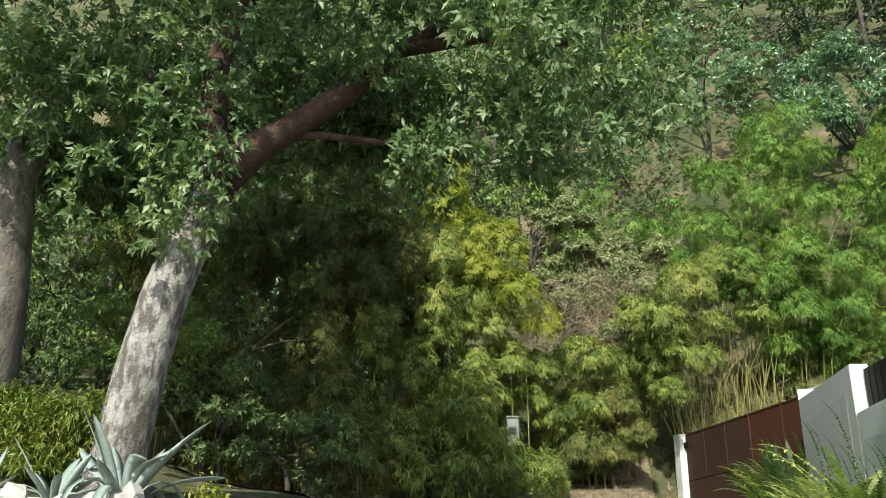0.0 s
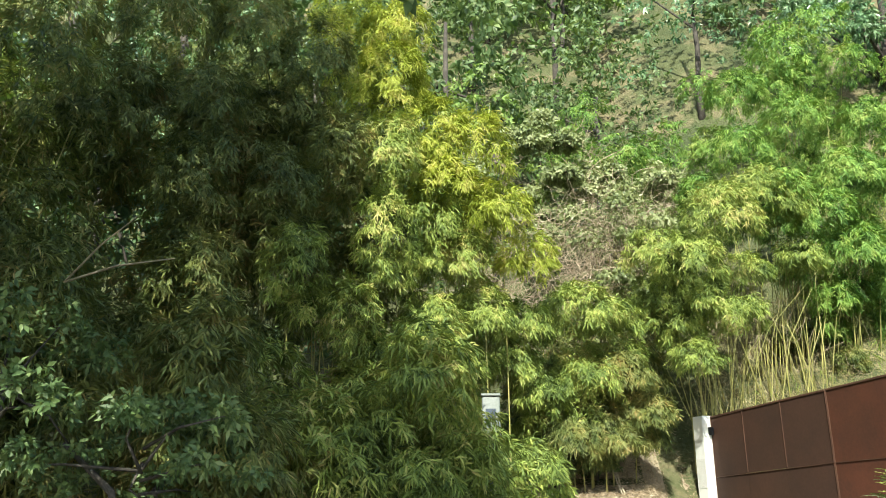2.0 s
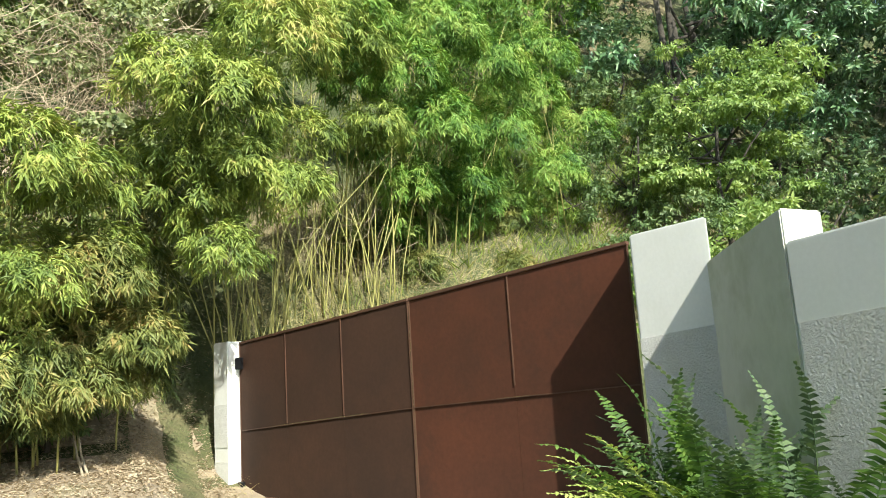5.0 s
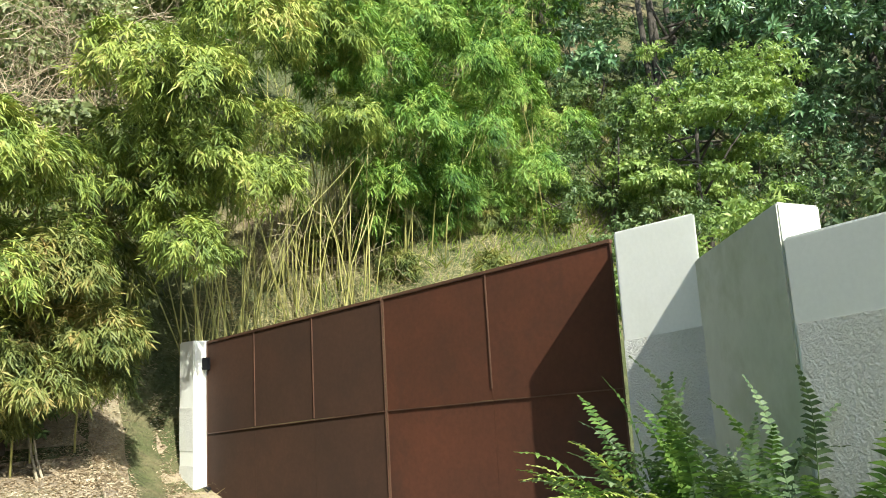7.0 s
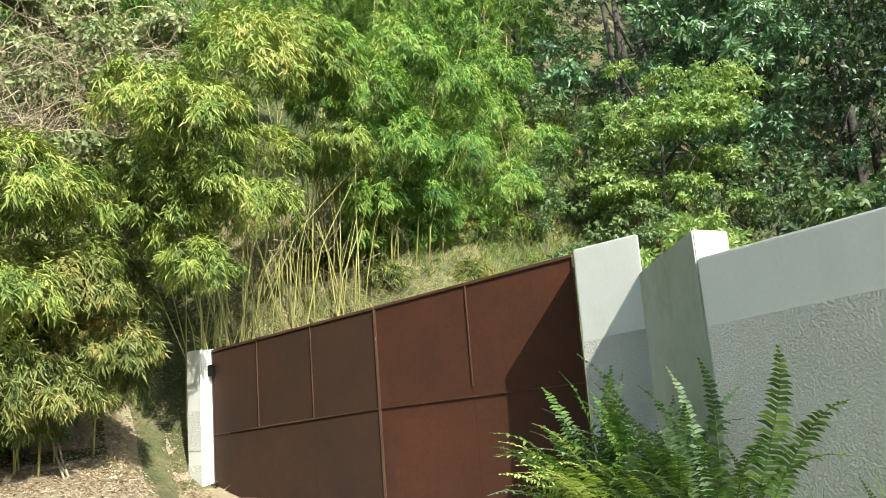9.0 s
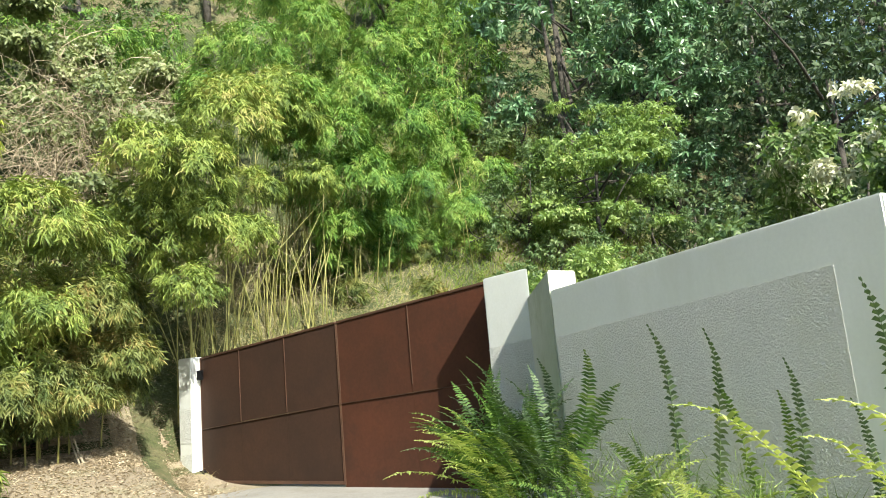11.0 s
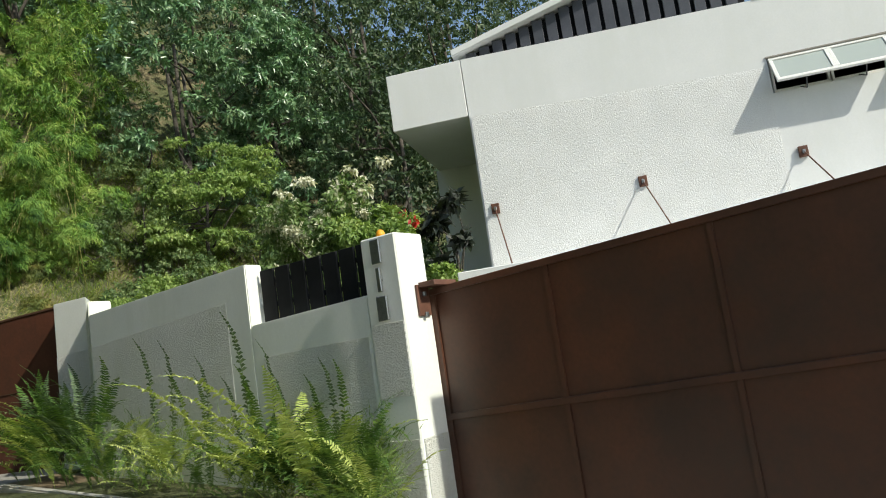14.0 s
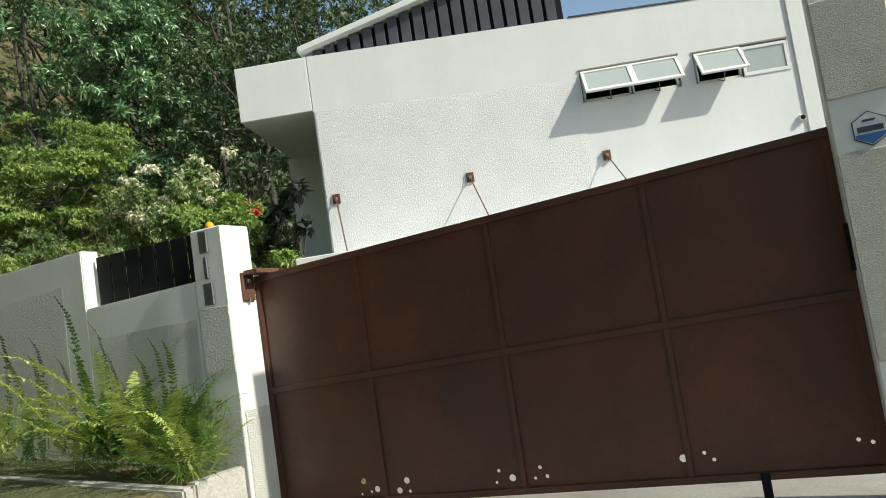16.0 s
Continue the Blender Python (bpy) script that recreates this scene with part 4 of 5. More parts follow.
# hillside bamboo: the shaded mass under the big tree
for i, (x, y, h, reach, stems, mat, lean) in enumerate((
        (-6.8, 14.6, 7.6, 1.0, 12, LEAF_BAMBOO_DULL_SHADE, (0.5, -1)), (-4.6, 16.6, 8.0, 1.0, 14, LEAF_BAMBOO_DULL_SHADE, (0.3, -1)),
        (-2.9, 18.2, 8.6, 0.9, 13, LEAF_BAMBOO_DULL_SHADE, (0.3, -1)), (-5.0, 18.6, 9.6, 1.2, 13, LEAF_BAMBOO_DULL_SHADE, (0.3, -1)))):
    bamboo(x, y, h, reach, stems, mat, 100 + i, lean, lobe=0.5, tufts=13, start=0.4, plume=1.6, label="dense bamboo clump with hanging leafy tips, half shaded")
# low growth at the foot of the shaded mass
for i, (x, y, h) in enumerate(((-0.62, 16.75, 1.5), (-4.4, 13.8, 2.2), (-3.2, 14.4, 2.0), (-2.2, 15.4, 2.0), (-1.6, 16.6, 2.2), (-1.9, 17.2, 3.0), (-3.7, 15.0, 3.4), (-2.0, 16.2, 3.6), (-5.6, 13.2, 2.6))):
    # Left of x = -2.6 the leaf colour itself carries the shade.
    bamboo(x, y, h, 0.7, 9, LEAF_BAMBOO_DULL_SHADE if x < -2.6 else LEAF_BAMBOO, 140 + i, (0.2, -1), lobe=0.36, tufts=10, plume=1.4, start=0.3, radius=0.008, label="low bushy bamboo shoots at the foot of the slope")


def bamboo_canopy(tips, material, seed, back=1.5, label="arching bamboo with separate drooping leafy domes", bare=0, tufts=34, plume=None, leaf=0.10, under=True):
    """Bamboo whose culms arch forward, each ending in a dome of leaves at a given tip of x, y, z, radius."""
    rng = np.random.default_rng(seed)
    clump = thing("bamboo_clump", label, "bamboo", "bamboo on the hillside")
    domes = []
    for x, y, z, r in tips:
        bx, by = x + rng.normal(0.1, 0.25), max(y + back * rng.uniform(0.8, 1.2), 20.9 if x > 2.6 else 0)
        g = ground_z(bx, by) - 0.05
        pts = [(bx + (x - bx) * s ** 2, by + (y - by) * s ** 2, g + (z + 0.15 - g) * (1.25 * s - 0.25 * s ** 4)) for s in (0, 0.15, 0.3, 0.45, 0.6, 0.75, 0.88, 1.0)]
        part("culm", mesh_of("culm", *tube_data(pts, [0.013 - 0.0013 * k for k in range(8)], 6), CULM, True), None, clump)
        domes.append((x, y, z - 0.1, r * 0.92, r * (rng.uniform(0.7, 0.95) if plume is None else plume * rng.uniform(0.8, 1.2))))
        q = r * rng.uniform(0.7, 0.9)
        if not under or z - 1.6 * r < ground_z(x, y) + 0.4:
            continue
        domes.append((x + rng.normal(0, 0.4) * r, y + r * rng.uniform(1.2, 1.7), z - r * rng.uniform(1.1, 1.6), q, q * 1.1))
    for k in range(bare):
        x, y, z, r = tips[k % len(tips)]
        bx, by = max(3.5, x + rng.normal(0, 0.5)), max(20.75, y + back * rng.uniform(0.5, 1.4))
        g = ground_z(bx, by) - 0.05
        hh = rng.uniform(1.5, 4.4)
        lx, thick = rng.normal(0, 0.2) * hh, rng.uniform(0.35, 0.95)
        part("culm", mesh_of("culm", *tube_data([(bx, by, g), (bx + lx * 0.25 + rng.normal(0, 0.04), by - 0.05, g + hh * 0.4), (bx + lx * 0.6, by - 0.15, g + hh * 0.75), (bx + lx * 1.1, by - 0.35, g + hh)], [0.014 * thick, 0.012 * thick, 0.009 * thick, 0.003], 6), CULM, True), None, clump)
    part("foliage", spray_mesh("foliage", domes, tufts * 3.2, material, rng, leaf), None, clump, "drooping narrow leaves", "stuff")
    return clump


bamboo_canopy(((-5.57, 15.2, 7.68, 0.63), (-3.97, 15.0, 7.66, 0.42), (-4.2, 15.0, 6.36, 0.44), (-3.78, 15.0, 5.27, 0.3), (-3.11, 15.6, 6.55, 0.45), (-2.37, 15.9, 7.15, 0.42), (-6.61, 15.2, 9.01, 0.74), (-4.85, 15.3, 9.05, 0.74), (-3.68, 15.6, 8.88, 0.58), (-2.81, 15.9, 8.53, 0.52)), LEAF_BAMBOO_DULL_SHADE, 611, 1.6, "shaded bamboo with long hanging olive-green plumes", plume=1.55)
bamboo_canopy(((-2.88, 15.6, 5.41, 0.42), (-1.75, 16.3, 7.3, 0.47), (-1.8, 16.3, 5.99, 0.42), (-1.17, 16.8, 6.48, 0.39), (-2.23, 16.2, 4.83, 0.4), (-6.66, 15.2, 7.64, 0.48), (-7.66, 14.8, 8.19, 0.71), (-7.17, 14.8, 6.48, 0.6), (-8.03, 14.4, 7.16, 0.67)), LEAF_BAMBOO, 612, 1.6, "half-shaded bamboo with long hanging green plumes", plume=1.7)
bamboo_canopy(((-2.53, 16.6, 9.63, 0.6), (-1.86, 16.8, 8.59, 0.62), (-1.2, 17.0, 7.77, 0.58), (-0.58, 17.0, 7.45, 0.6), (-0.17, 17.0, 6.6, 0.46), (-0.97, 16.9, 6.96, 0.5), (-1.82, 17.0, 9.73, 0.6)), LEAF_BAMBOO_YELLOW, 601, 1.2, "tall bamboo with bright yellow-green sunlit tops", plume=1.2)
bamboo_canopy(((-0.9, 17.4, 6.0, 0.6), (-0.5, 17.8, 5.2, 0.55), (0.1, 18.4, 5.1, 0.5), (-0.9, 18.0, 4.4, 0.5), (-0.7, 18.6, 3.2, 0.5), (0.4, 18.9, 4.1, 0.45), (0.2, 19.0, 3.1, 0.4), (-1.2, 17.4, 5.0, 0.55)), LEAF_BAMBOO, 602, 1.2, "light green bamboo drooping over the meter box")
bamboo_canopy(((1.1, 18.8, 5.4, 0.68), (1.6, 19.1, 5.3, 0.5), (1.2, 19.0, 4.3, 0.48)), LEAF_BAMBOO, 603, 1.5, "bushy yellow-green bamboo lit by the sun")
# Shade low on the slope is painted in by the darker leaf colour.
bamboo_canopy(((1.8, 19.3, 4.45, 0.46), (2.25, 19.5, 3.85, 0.34), (1.4, 19.6, 3.65, 0.40), (0.9, 19.3, 3.4, 0.42), (1.7, 19.5, 3.35, 0.36), (0.5, 19.8, 2.95, 0.36)), LEAF_BAMBOO_DULL_SHADE, 604, 0.9, "bushy bamboo at the foot of the slope")
bamboo_canopy(((2.9, 18.9, 6.2, 0.62), (2.4, 19.0, 6.5, 0.5), (3.5, 18.9, 7.0, 0.7), (3.2, 19.3, 5.7, 0.45)), LEAF_BAMBOO, 605, 2.2, "bamboo arching far forward in leafy domes")
bamboo_canopy(((3.75, 19.4, 5.45, 0.52), (3.1, 19.6, 4.75, 0.42), (4.6, 20.0, 7.7, 0.75), (4.3, 20.4, 6.4, 0.45), (5.3, 20.4, 6.7, 0.45)), LEAF_BAMBOO, 606, 1.4, "bamboo with bare yellow culms and leafy domes", 64, under=False)
bamboo_canopy(((5.8, 20.5, 7.4, 0.65), (6.4, 20.6, 6.8, 0.6), (6.0, 21.0, 6.0, 0.42), (7.2, 21.3, 6.2, 0.45), (5.0, 20.0, 7.9, 0.5), (6.5, 20.6, 8.3, 0.65)), LEAF_BAMBOO_FRESH, 607, 1.4, "fresh green bamboo with bare culms above the gate", 44)
bamboo_canopy(((7.4, 21.0, 8.0, 0.75), (7.6, 21.0, 6.9, 0.65), (8.9, 21.4, 6.5, 0.6), (8.4, 21.5, 7.8, 0.75), (9.9, 22.0, 7.5, 0.7), (8.3, 22.0, 6.1, 0.45), (9.5, 22.4, 6.0, 0.45), (8.9, 21.6, 8.7, 0.7)), LEAF_BAMBOO_FRESH, 608, 1.4, "fresh green bamboo leaning down the slope", 6)
bamboo_canopy(((4.6, 20.8, 9.1, 0.6), (5.8, 21.2, 9.8, 0.65), (7.5, 21.8, 10.0, 0.6), (5.0, 22.2, 11.0, 0.7), (7.9, 23.0, 12.0, 0.6), (6.6, 22.0, 9.2, 0.6), (3.9, 21.6, 8.4, 0.55)), LEAF_BAMBOO_FRESH, 609, 1.5, "fresh green bamboo higher on the slope")
bamboo_canopy(((6.3, 21.3, 4.9, 0.26), (7.9, 21.3, 4.9, 0.30), (9.3, 21.4, 5.0, 0.34), (6.7, 21.9, 5.7, 0.30), (8.3, 22.0, 5.8, 0.34), (5.5, 21.7, 5.5, 0.26)), LEAF_BAMBOO_DULL_SHADE, 610, 0.3, "short leafy bamboo shoots in dry grass above the gate", 14, 24)
# bamboo filling the slope behind
for i, (x, y, h, reach, stems, mat) in enumerate((
        (0.4, 20.9, 2.6, 0.5, 8, LEAF_BAMBOO_DULL_SHADE), (2.2, 21.4, 3.2, 0.5, 9, LEAF_BAMBOO_DULL_SHADE), 
        (10.2, 24.6, 5.0, 1.1, 11, LEAF_BAMBOO_FRESH), (7.4, 25.6, 6.4, 1.2, 12, LEAF_BAMBOO_FRESH), (11.4, 26.0, 5.4, 1.3, 11, LEAF_BAMBOO_FRESH), (2.6, 25.2, 6.0, 1.2, 12, LEAF_BAMBOO_FRESH))):
    bamboo(x, y, h, reach, stems, mat, 300 + i, (0.1, -1), lobe=0.6, tufts=9, start=0.5, spread=0.8, radius=0.02, label="tall green bamboo clump on the slope")


def tangle(name, x, y, z, w, h, d, seed, stems, label, leaves=0, material=LEAF_VINE, thick=1.0):
    """A heap of thin dry stems with scattered leaves."""
    rng = np.random.default_rng(seed)
    t = thing(name, label, "vines")
    v, f = [], []
    for i in range(stems):
        p = np.array([x, y, z]) + rng.uniform(-1, 1, 3) * np.array([w, d, h])
        p[2] = max(p[2], ground_z(p[0], p[1]))
        go = unit(rng.normal(0, 1, 3) * np.array([1.0, 0.4, 0.8]))
        path = [p]
        for j in range(7):
            go = unit(go + rng.normal(0, 0.42, 3) * np.array([1, 0.5, 1]) + np.array([0, 0, -0.10]))
            path.append(path[-1] + go * rng.uniform(0.10, 0.22))
        r = 0.0075 * thick * rng.uniform(0.5, 1.2)
        tube_data(path, [r * (1 - 0.1 * j) for j in range(8)], 3, v, f)
    part("stem_tangle", mesh_of("stem_tangle", v, f, VINE_TWIG), None, t, "tangled dry brown stems", "stuff")
    if leaves:
        lobes = [(x + rng.uniform(-w, w), y + rng.uniform(-d, d), z + rng.uniform(-h, h), rng.uniform(0.25, 0.5), rng.uniform(0.2, 0.4)) for i in range(18)]
        pos, way, face = lobe_leaves(rng, lobes, leaves, 5, 0.1, down=0.3, spread=0.8, shell=0.3, low=-0.5)
        k = len(pos)
        part("vine_leaves", leaf_mesh("vine_leaves", pos, way, 0.11 * rng.uniform(0.6, 1.2, k), 0.06 * rng.uniform(0.7, 1.2, k), material, rng, 0.1, 0.1, face), None, t, "", "stuff")
    return t


tangle("dry_vines", 0.6, 21.6, 6.6, 1.8, 1.6, 0.7, 1, 1000, "tangled mass of dry brown vines on the slope", 46, LEAF_VINE, 0.75)
tangle("dry_vines", 2.4, 21.5, 7.0, 1.1, 1.1, 0.6, 2, 520, "tangled dry vines between bamboo clumps", 60, LEAF_VINE, 0.7)
tangle("leafy_vines", 0.9, 22.9, 9.4, 1.8, 1.3, 0.7, 3, 120, "grey-green creeper hanging over the slope", 190)
tangle("leafy_vines", 3.0, 23.2, 8.6, 1.3, 1.0, 0.7, 4, 90, "grey-green creeper hanging over the slope", 140)
tangle("dry_twigs", 5.3, 21.0, 5.0, 0.8, 0.9, 0.4, 5, 55, "dry bent twigs among bamboo culms", 0, LEAF_VINE, 0.5)

# trees on the slope and behind the house
broadleaf("forest_tree", 13.4, 22.6, ground_z(13.4, 22.6), 8.4, 3.3, LEAF_GLOSSY, 11, 0.21, 0.068, 110, 17, 10, BARK_DARK, 0.09, "large dark glossy-leaved tree with several stems", lean=(0.02, -0.05), forks=3, down=0.45, centre=0.55, tuft=0.6)
broadleaf("forest_tree", 16.6, 22.4, ground_z(16.6, 22.4), 7.0, 2.8, LEAF_GLOSSY, 12, 0.21, 0.068, 95, 17, 10, BARK_DARK, 0.09, "dark glossy-leaved tree with drooping leaves", forks=2, down=0.45, centre=0.52, tuft=0.6)
broadleaf("forest_tree", 10.6, 26.6, ground_z(10.6, 26.6), 6.8, 2.6, LEAF_GLOSSY, 13, 0.17, 0.06, 32, 70, 8, BARK_DARK, 0.14, "dark glossy-leaved tree above the bamboo", down=0.7)
broadleaf("young_tree", 12.3, 20.9, ground_z(12.3, 20.9), 4.3, 1.75, LEAF_LIGHT, 14, 0.11, 0.045, 40, 60, 8, BARK_DARK, 0.06, "young light-green tree with layered branches on the slope", flat=0.26, tuft=1.35, centre=0.55, limbs=12)
broadleaf("flowering_shrub", 7.5, 12.5, 1.8, 3.4, 1.25, LEAF_CREAM, 15, 0.085, 0.04, 34, 64, 7, BARK_DARK, 0.05, "flowering shrub with cream-white variegated leaves behind the wall", "shrub", forks=2)
bl_rng = np.random.default_rng(88)
bl_lobes = [(7.3 + bl_rng.uniform(-0.7, 0.3), 12.0 + bl_rng.uniform(-0.7, 1.1), 4.75 + bl_rng.uniform(-0.35, 0.6), 0.13, 0.09) for i in range(19)]
pos, way, face = lobe_leaves(bl_rng, bl_lobes, 11, 6, 0.06, down=0.1, spread=0.9)
tagged(part("cream_blossoms", leaf_mesh("cream_blossoms", pos, way, 0.07, 0.04, LEAF_BLOOM, bl_rng, face=face), None), "clusters of cream-white blossoms on the shrub behind the wall", "flowers", kind="stuff")
broadleaf("garden_shrub", 7.2, 11.2, 1.7, 2.9, 0.95, LEAF_LIGHT, 16, 0.085, 0.04, 30, 56, 7, BARK_DARK, 0.05, "green garden shrub with a few red blooms", "shrub", forks=2)
broadleaf("garden_shrub", 10.6, 14.8, 2.8, 2.6, 1.5, LEAF_FOREST, 26, 0.14, 0.06, 26, 44, 6, BARK_DARK, 0.05, "dark green garden shrub behind the wall", "shrub", forks=2)
broadleaf("garden_shrub", 7.2, 16.4, 2.6, 1.9, 1.2, LEAF_LIGHT, 27, 0.085, 0.03, 24, 50, 7, BARK_DARK, 0.04, "low bright green shrub behind the wall", "shrub", forks=2)
broadleaf("dark_shrub", 7.95, 10.65, 2.4, 2.5, 0.36, LEAF_PURPLE, 17, 0.17, 0.08, 11, 12, 5, BARK_DARK, 0.035, "dark purple-leaved shrub beside the house corner", "shrub")
bloom_rng = np.random.default_rng(5)
for x, y, z in ((7.25, 10.75, 4.33), (7.5, 11.1, 4.5)):
    b_pos = np.array([x, y, z]) + bloom_rng.normal(0, 0.03, (14, 3))
    tagged(part("red_bloom", leaf_mesh("red_bloom", b_pos, bloom_rng.normal(0, 1, (14, 3)), 0.07, 0.05, LEAF_RED, bloom_rng), None), "small red bloom on a garden shrub", "flower", "red blooms")

for i, (x, y, hh, w, mat) in enumerate(((9.6, 20.4, 1.3, 0.8, LEAF_FOREST), (11.0, 20.6, 1.8, 1.0, LEAF_FOREST), (13.6, 20.6, 1.9, 1.1, LEAF_FOREST), (15.2, 20.8, 2.6, 1.4, LEAF_FOREST), (14.4, 21.6, 3.0, 1.5, LEAF_GLOSSY), (17.4, 20.6, 2.8, 1.5, LEAF_GLOSSY),
                                         (10.8, 21.8, 2.4, 1.2, LEAF_FOREST), (12.0, 22.6, 2.6, 1.4, LEAF_FOREST), (9.4, 21.9, 1.5, 0.9, LEAF_FOREST), (13.0, 24.4, 3.0, 1.6, LEAF_FOREST), (1.5, 20.75, 2.6, 0.8, LEAF_FOREST), (0.5, 20.4, 2.2, 0.7, LEAF_FOREST))):
    broadleaf("undergrowth_bush", x, y, ground_z(x, y) - 0.1, hh, w, mat, 700 + i, 0.095, 0.038, 24, 24, 7, BARK_DARK, 0.03, "leafy green bush in the undergrowth on the slope", "bush", forks=2, limbs=4, centre=0.5, group="bushes on the slope")

# woods higher up the hill
wood_rng = np.random.default_rng(77)
spots = [(14, 44), (3, 48), (-6, 46), (23, 50), (28, 48), (-7, 31), (-11, 16.5), (-9.2, 15.5), (-14, 21), (-7.6, 18.6), (-10.5, 19), (-1, 35), (5, 39), (11, 41), (0, 42), (20, 44), (8, 47), (15, 50), (26, 42), (-10, 36), (-9, 21), (-6.5, 22), (-3.5, 22.5), (-0.5, 25), (2.5, 27.5), (6, 29), (9.5, 31), (14, 27.5), (17.5, 26), (20.5, 24.5), (24, 23.5), (21, 29), (16, 32), (12, 35), (7, 35), (2, 33), (-3, 29), (-8, 27), (26, 28), (30, 25), (29, 34), (22, 36), (17, 39), (-13, 18), (-12, 24), (34, 30)]
for i, (x, y) in enumerate(spots):
    far = y > 30 or x > 22
    broadleaf("hillside_tree", x, y, ground_z(x, y), wood_rng.uniform(6.0, 8.5), wood_rng.uniform(2.6, 3.4), (LEAF_FOREST, LEAF_GLOSSY, LEAF_FOREST, LEAF_LIGHT)[i % 4] if x < 12 else LEAF_WOODS_SHADED, 400 + i,
              0.34 if far else 0.20, 0.17 if far else 0.09, 34, 9 if far else 15, 7, BARK_DARK, 0.10, "broadleaved tree in the woods up the hill", centre=0.52, limbs=3, tuft=1.2, group="woods on the hill")

for i, (x, y, hh) in enumerate(((17.6, 18.4, 10.0), (22.5, 16.6, 14.0), (24.5, 20.4, 16.0), (27.5, 18.0, 16.0), (21.0, 18.6, 14.0), (24.5, 18.4, 14.5), (20.0, 21.2, 14.0), (26.5, 22.0, 15.5), (-5.5, 25.0, 11.0), (-2.0, 27.0, 11.0), (-9.0, 24.0, 11.0), (1.5, 30.0, 10.5), (18.2, 20.6, 11.0), (23.0, 26.0, 14.0), (12.5, 30.0, 11.0), (19.0, 17.4, 11.5), (-10.5, 28.0, 14.0), (-6.5, 29.5, 13.0), (-13.0, 25.0, 13.0), (-1.5, 32.0, 13.0), (2.5, 36.0, 13.0), (-9.5, 25.5, 13.0), (21.0, 22.5, 13.0))):
    broadleaf("hillside_tree", x, y, ground_z(x, y), hh, 3.4, LEAF_WOODS_SHADED if x > 12 else LEAF_FOREST, 500 + i, 0.19 if y < 23 and x > 12 else 0.32, 0.085 if y < 23 and x > 12 else 0.15, 34, 24 if y < 23 and x > 12 else 11, 7, BARK_DARK, 0.12, "tall dark tree in the woods behind", centre=0.50, limbs=3, tuft=1.2, group="woods on the hill")

# the big leaning tree over the lane
rng = np.random.default_rng(9)
big = thing("leaning_tree", "big leaning tree with pale flaking trunk over the lane", "tree")
part("trunk", mesh_of("trunk", *tube_data([(-3.62, 8.3, 1.7), (-3.52, 8.3, 2.6), (-3.42, 8.3, 3.4), (-3.25, 8.3, 4.27), (-2.98, 8.3, 5.07), (-2.74, 8.3, 5.7)], [0.36, 0.29, 0.27, 0.255, 0.24, 0.23], 18, wobble=0.05, rng=rng), BARK, True), None, big, "pale grey flaking bark")
for pts, rad in ((((-2.80, 8.3, 5.55), (-2.35, 8.3, 5.98), (-1.87, 8.35, 6.27), (-1.33, 8.4, 6.66), (-0.7, 8.7, 7.4), (0.2, 9.2, 8.3)), (0.23, 0.19, 0.16, 0.15, 0.10, 0.05)),
                 (((-2.76, 8.3, 5.6), (-2.95, 8.35, 6.4), (-3.0, 8.4, 7.3), (-2.9, 8.7, 8.4), (-2.6, 9.2, 9.6)), (0.22, 0.16, 0.14, 0.10, 0.05)),
                 (((-2.1, 8.3, 6.12), (-1.6, 8.5, 6.2), (-1.0, 8.9, 6.25), (-0.3, 9.3, 6.5)), (0.07, 0.05, 0.04, 0.02)),
                 (((-2.9, 8.35, 6.2), (-3.7, 8.6, 7.1), (-4.6, 9.0, 7.8)), (0.14, 0.10, 0.05)),
                 (((-0.7, 8.7, 7.4), (0.5, 8.9, 7.6), (1.6, 9.2, 7.5)), (0.09, 0.06, 0.03)),
                 (((-2.9, 8.7, 8.4), (-1.6, 8.6, 9.0), (-0.6, 8.5, 9.3)), (0.09, 0.06, 0.03))):
    part("limb", mesh_of("limb", *tube_data(pts, rad, 12, wobble=0.14, rng=rng), BARK_RED, True), None, big, "red-brown limb")
lobes = []
for i in range(96):
    x, y, z = rng.uniform(-6.2, 2.3), rng.uniform(7.2, 10.6), rng.uniform(5.6, 10.2)
    if z < 6.9 and -3.6 < x < -0.2 and y < 9.2:
        continue
    if z < 5.7 + 0.28 * max(0, -x - 1.5) - 0.02:
        z += 1.2
    if y < 8.0 and -4.2 < x < 0.2:
        continue
    if x > -2.4:
        z = min(z, 8.2 - 0.77 * (y - 9))
    r = rng.uniform(0.40, 0.75)
    lobes.append((x, y, z, r, r * 0.75))
# High lobes added mostly out of view to shade the bamboo behind.
for i in range(58):
    r = rng.uniform(0.6, 0.95)
    lobes.append((rng.uniform(-6.4, -2.7), rng.uniform(8.8, 11.4), rng.uniform(9.6, 13.2), r, r * 0.75))
# Unseen lobes over the lane, added to block sun from the crown.
for i in range(60):
    r = rng.uniform(0.5, 0.8)
    x = rng.uniform(-6.6, -0.8)
    lobes.append((x, rng.uniform(3.6, 6.6), rng.uniform(9.4, 12.2 if x < -2.4 else 10.6), r, r * 0.7))
for i in range(46):
    r = rng.uniform(0.22, 0.34)
    x, y, z = rng.uniform(-5.6, 2.0), rng.uniform(7.1, 8.0), rng.uniform(5.6, 9.2)
    if not (-3.4 < x < -0.9 and z < 6.9):
        lobes.append((x, y, z, r, r * 0.8))
for i in range(38):
    r = rng.uniform(0.5, 0.75)
    x = rng.uniform(-3.4, -0.8)
    lobes.append((x, rng.uniform(9.6, 11.0), rng.uniform(6.7, 9.2 if x < -2.1 else 7.3), r, r * 0.8))
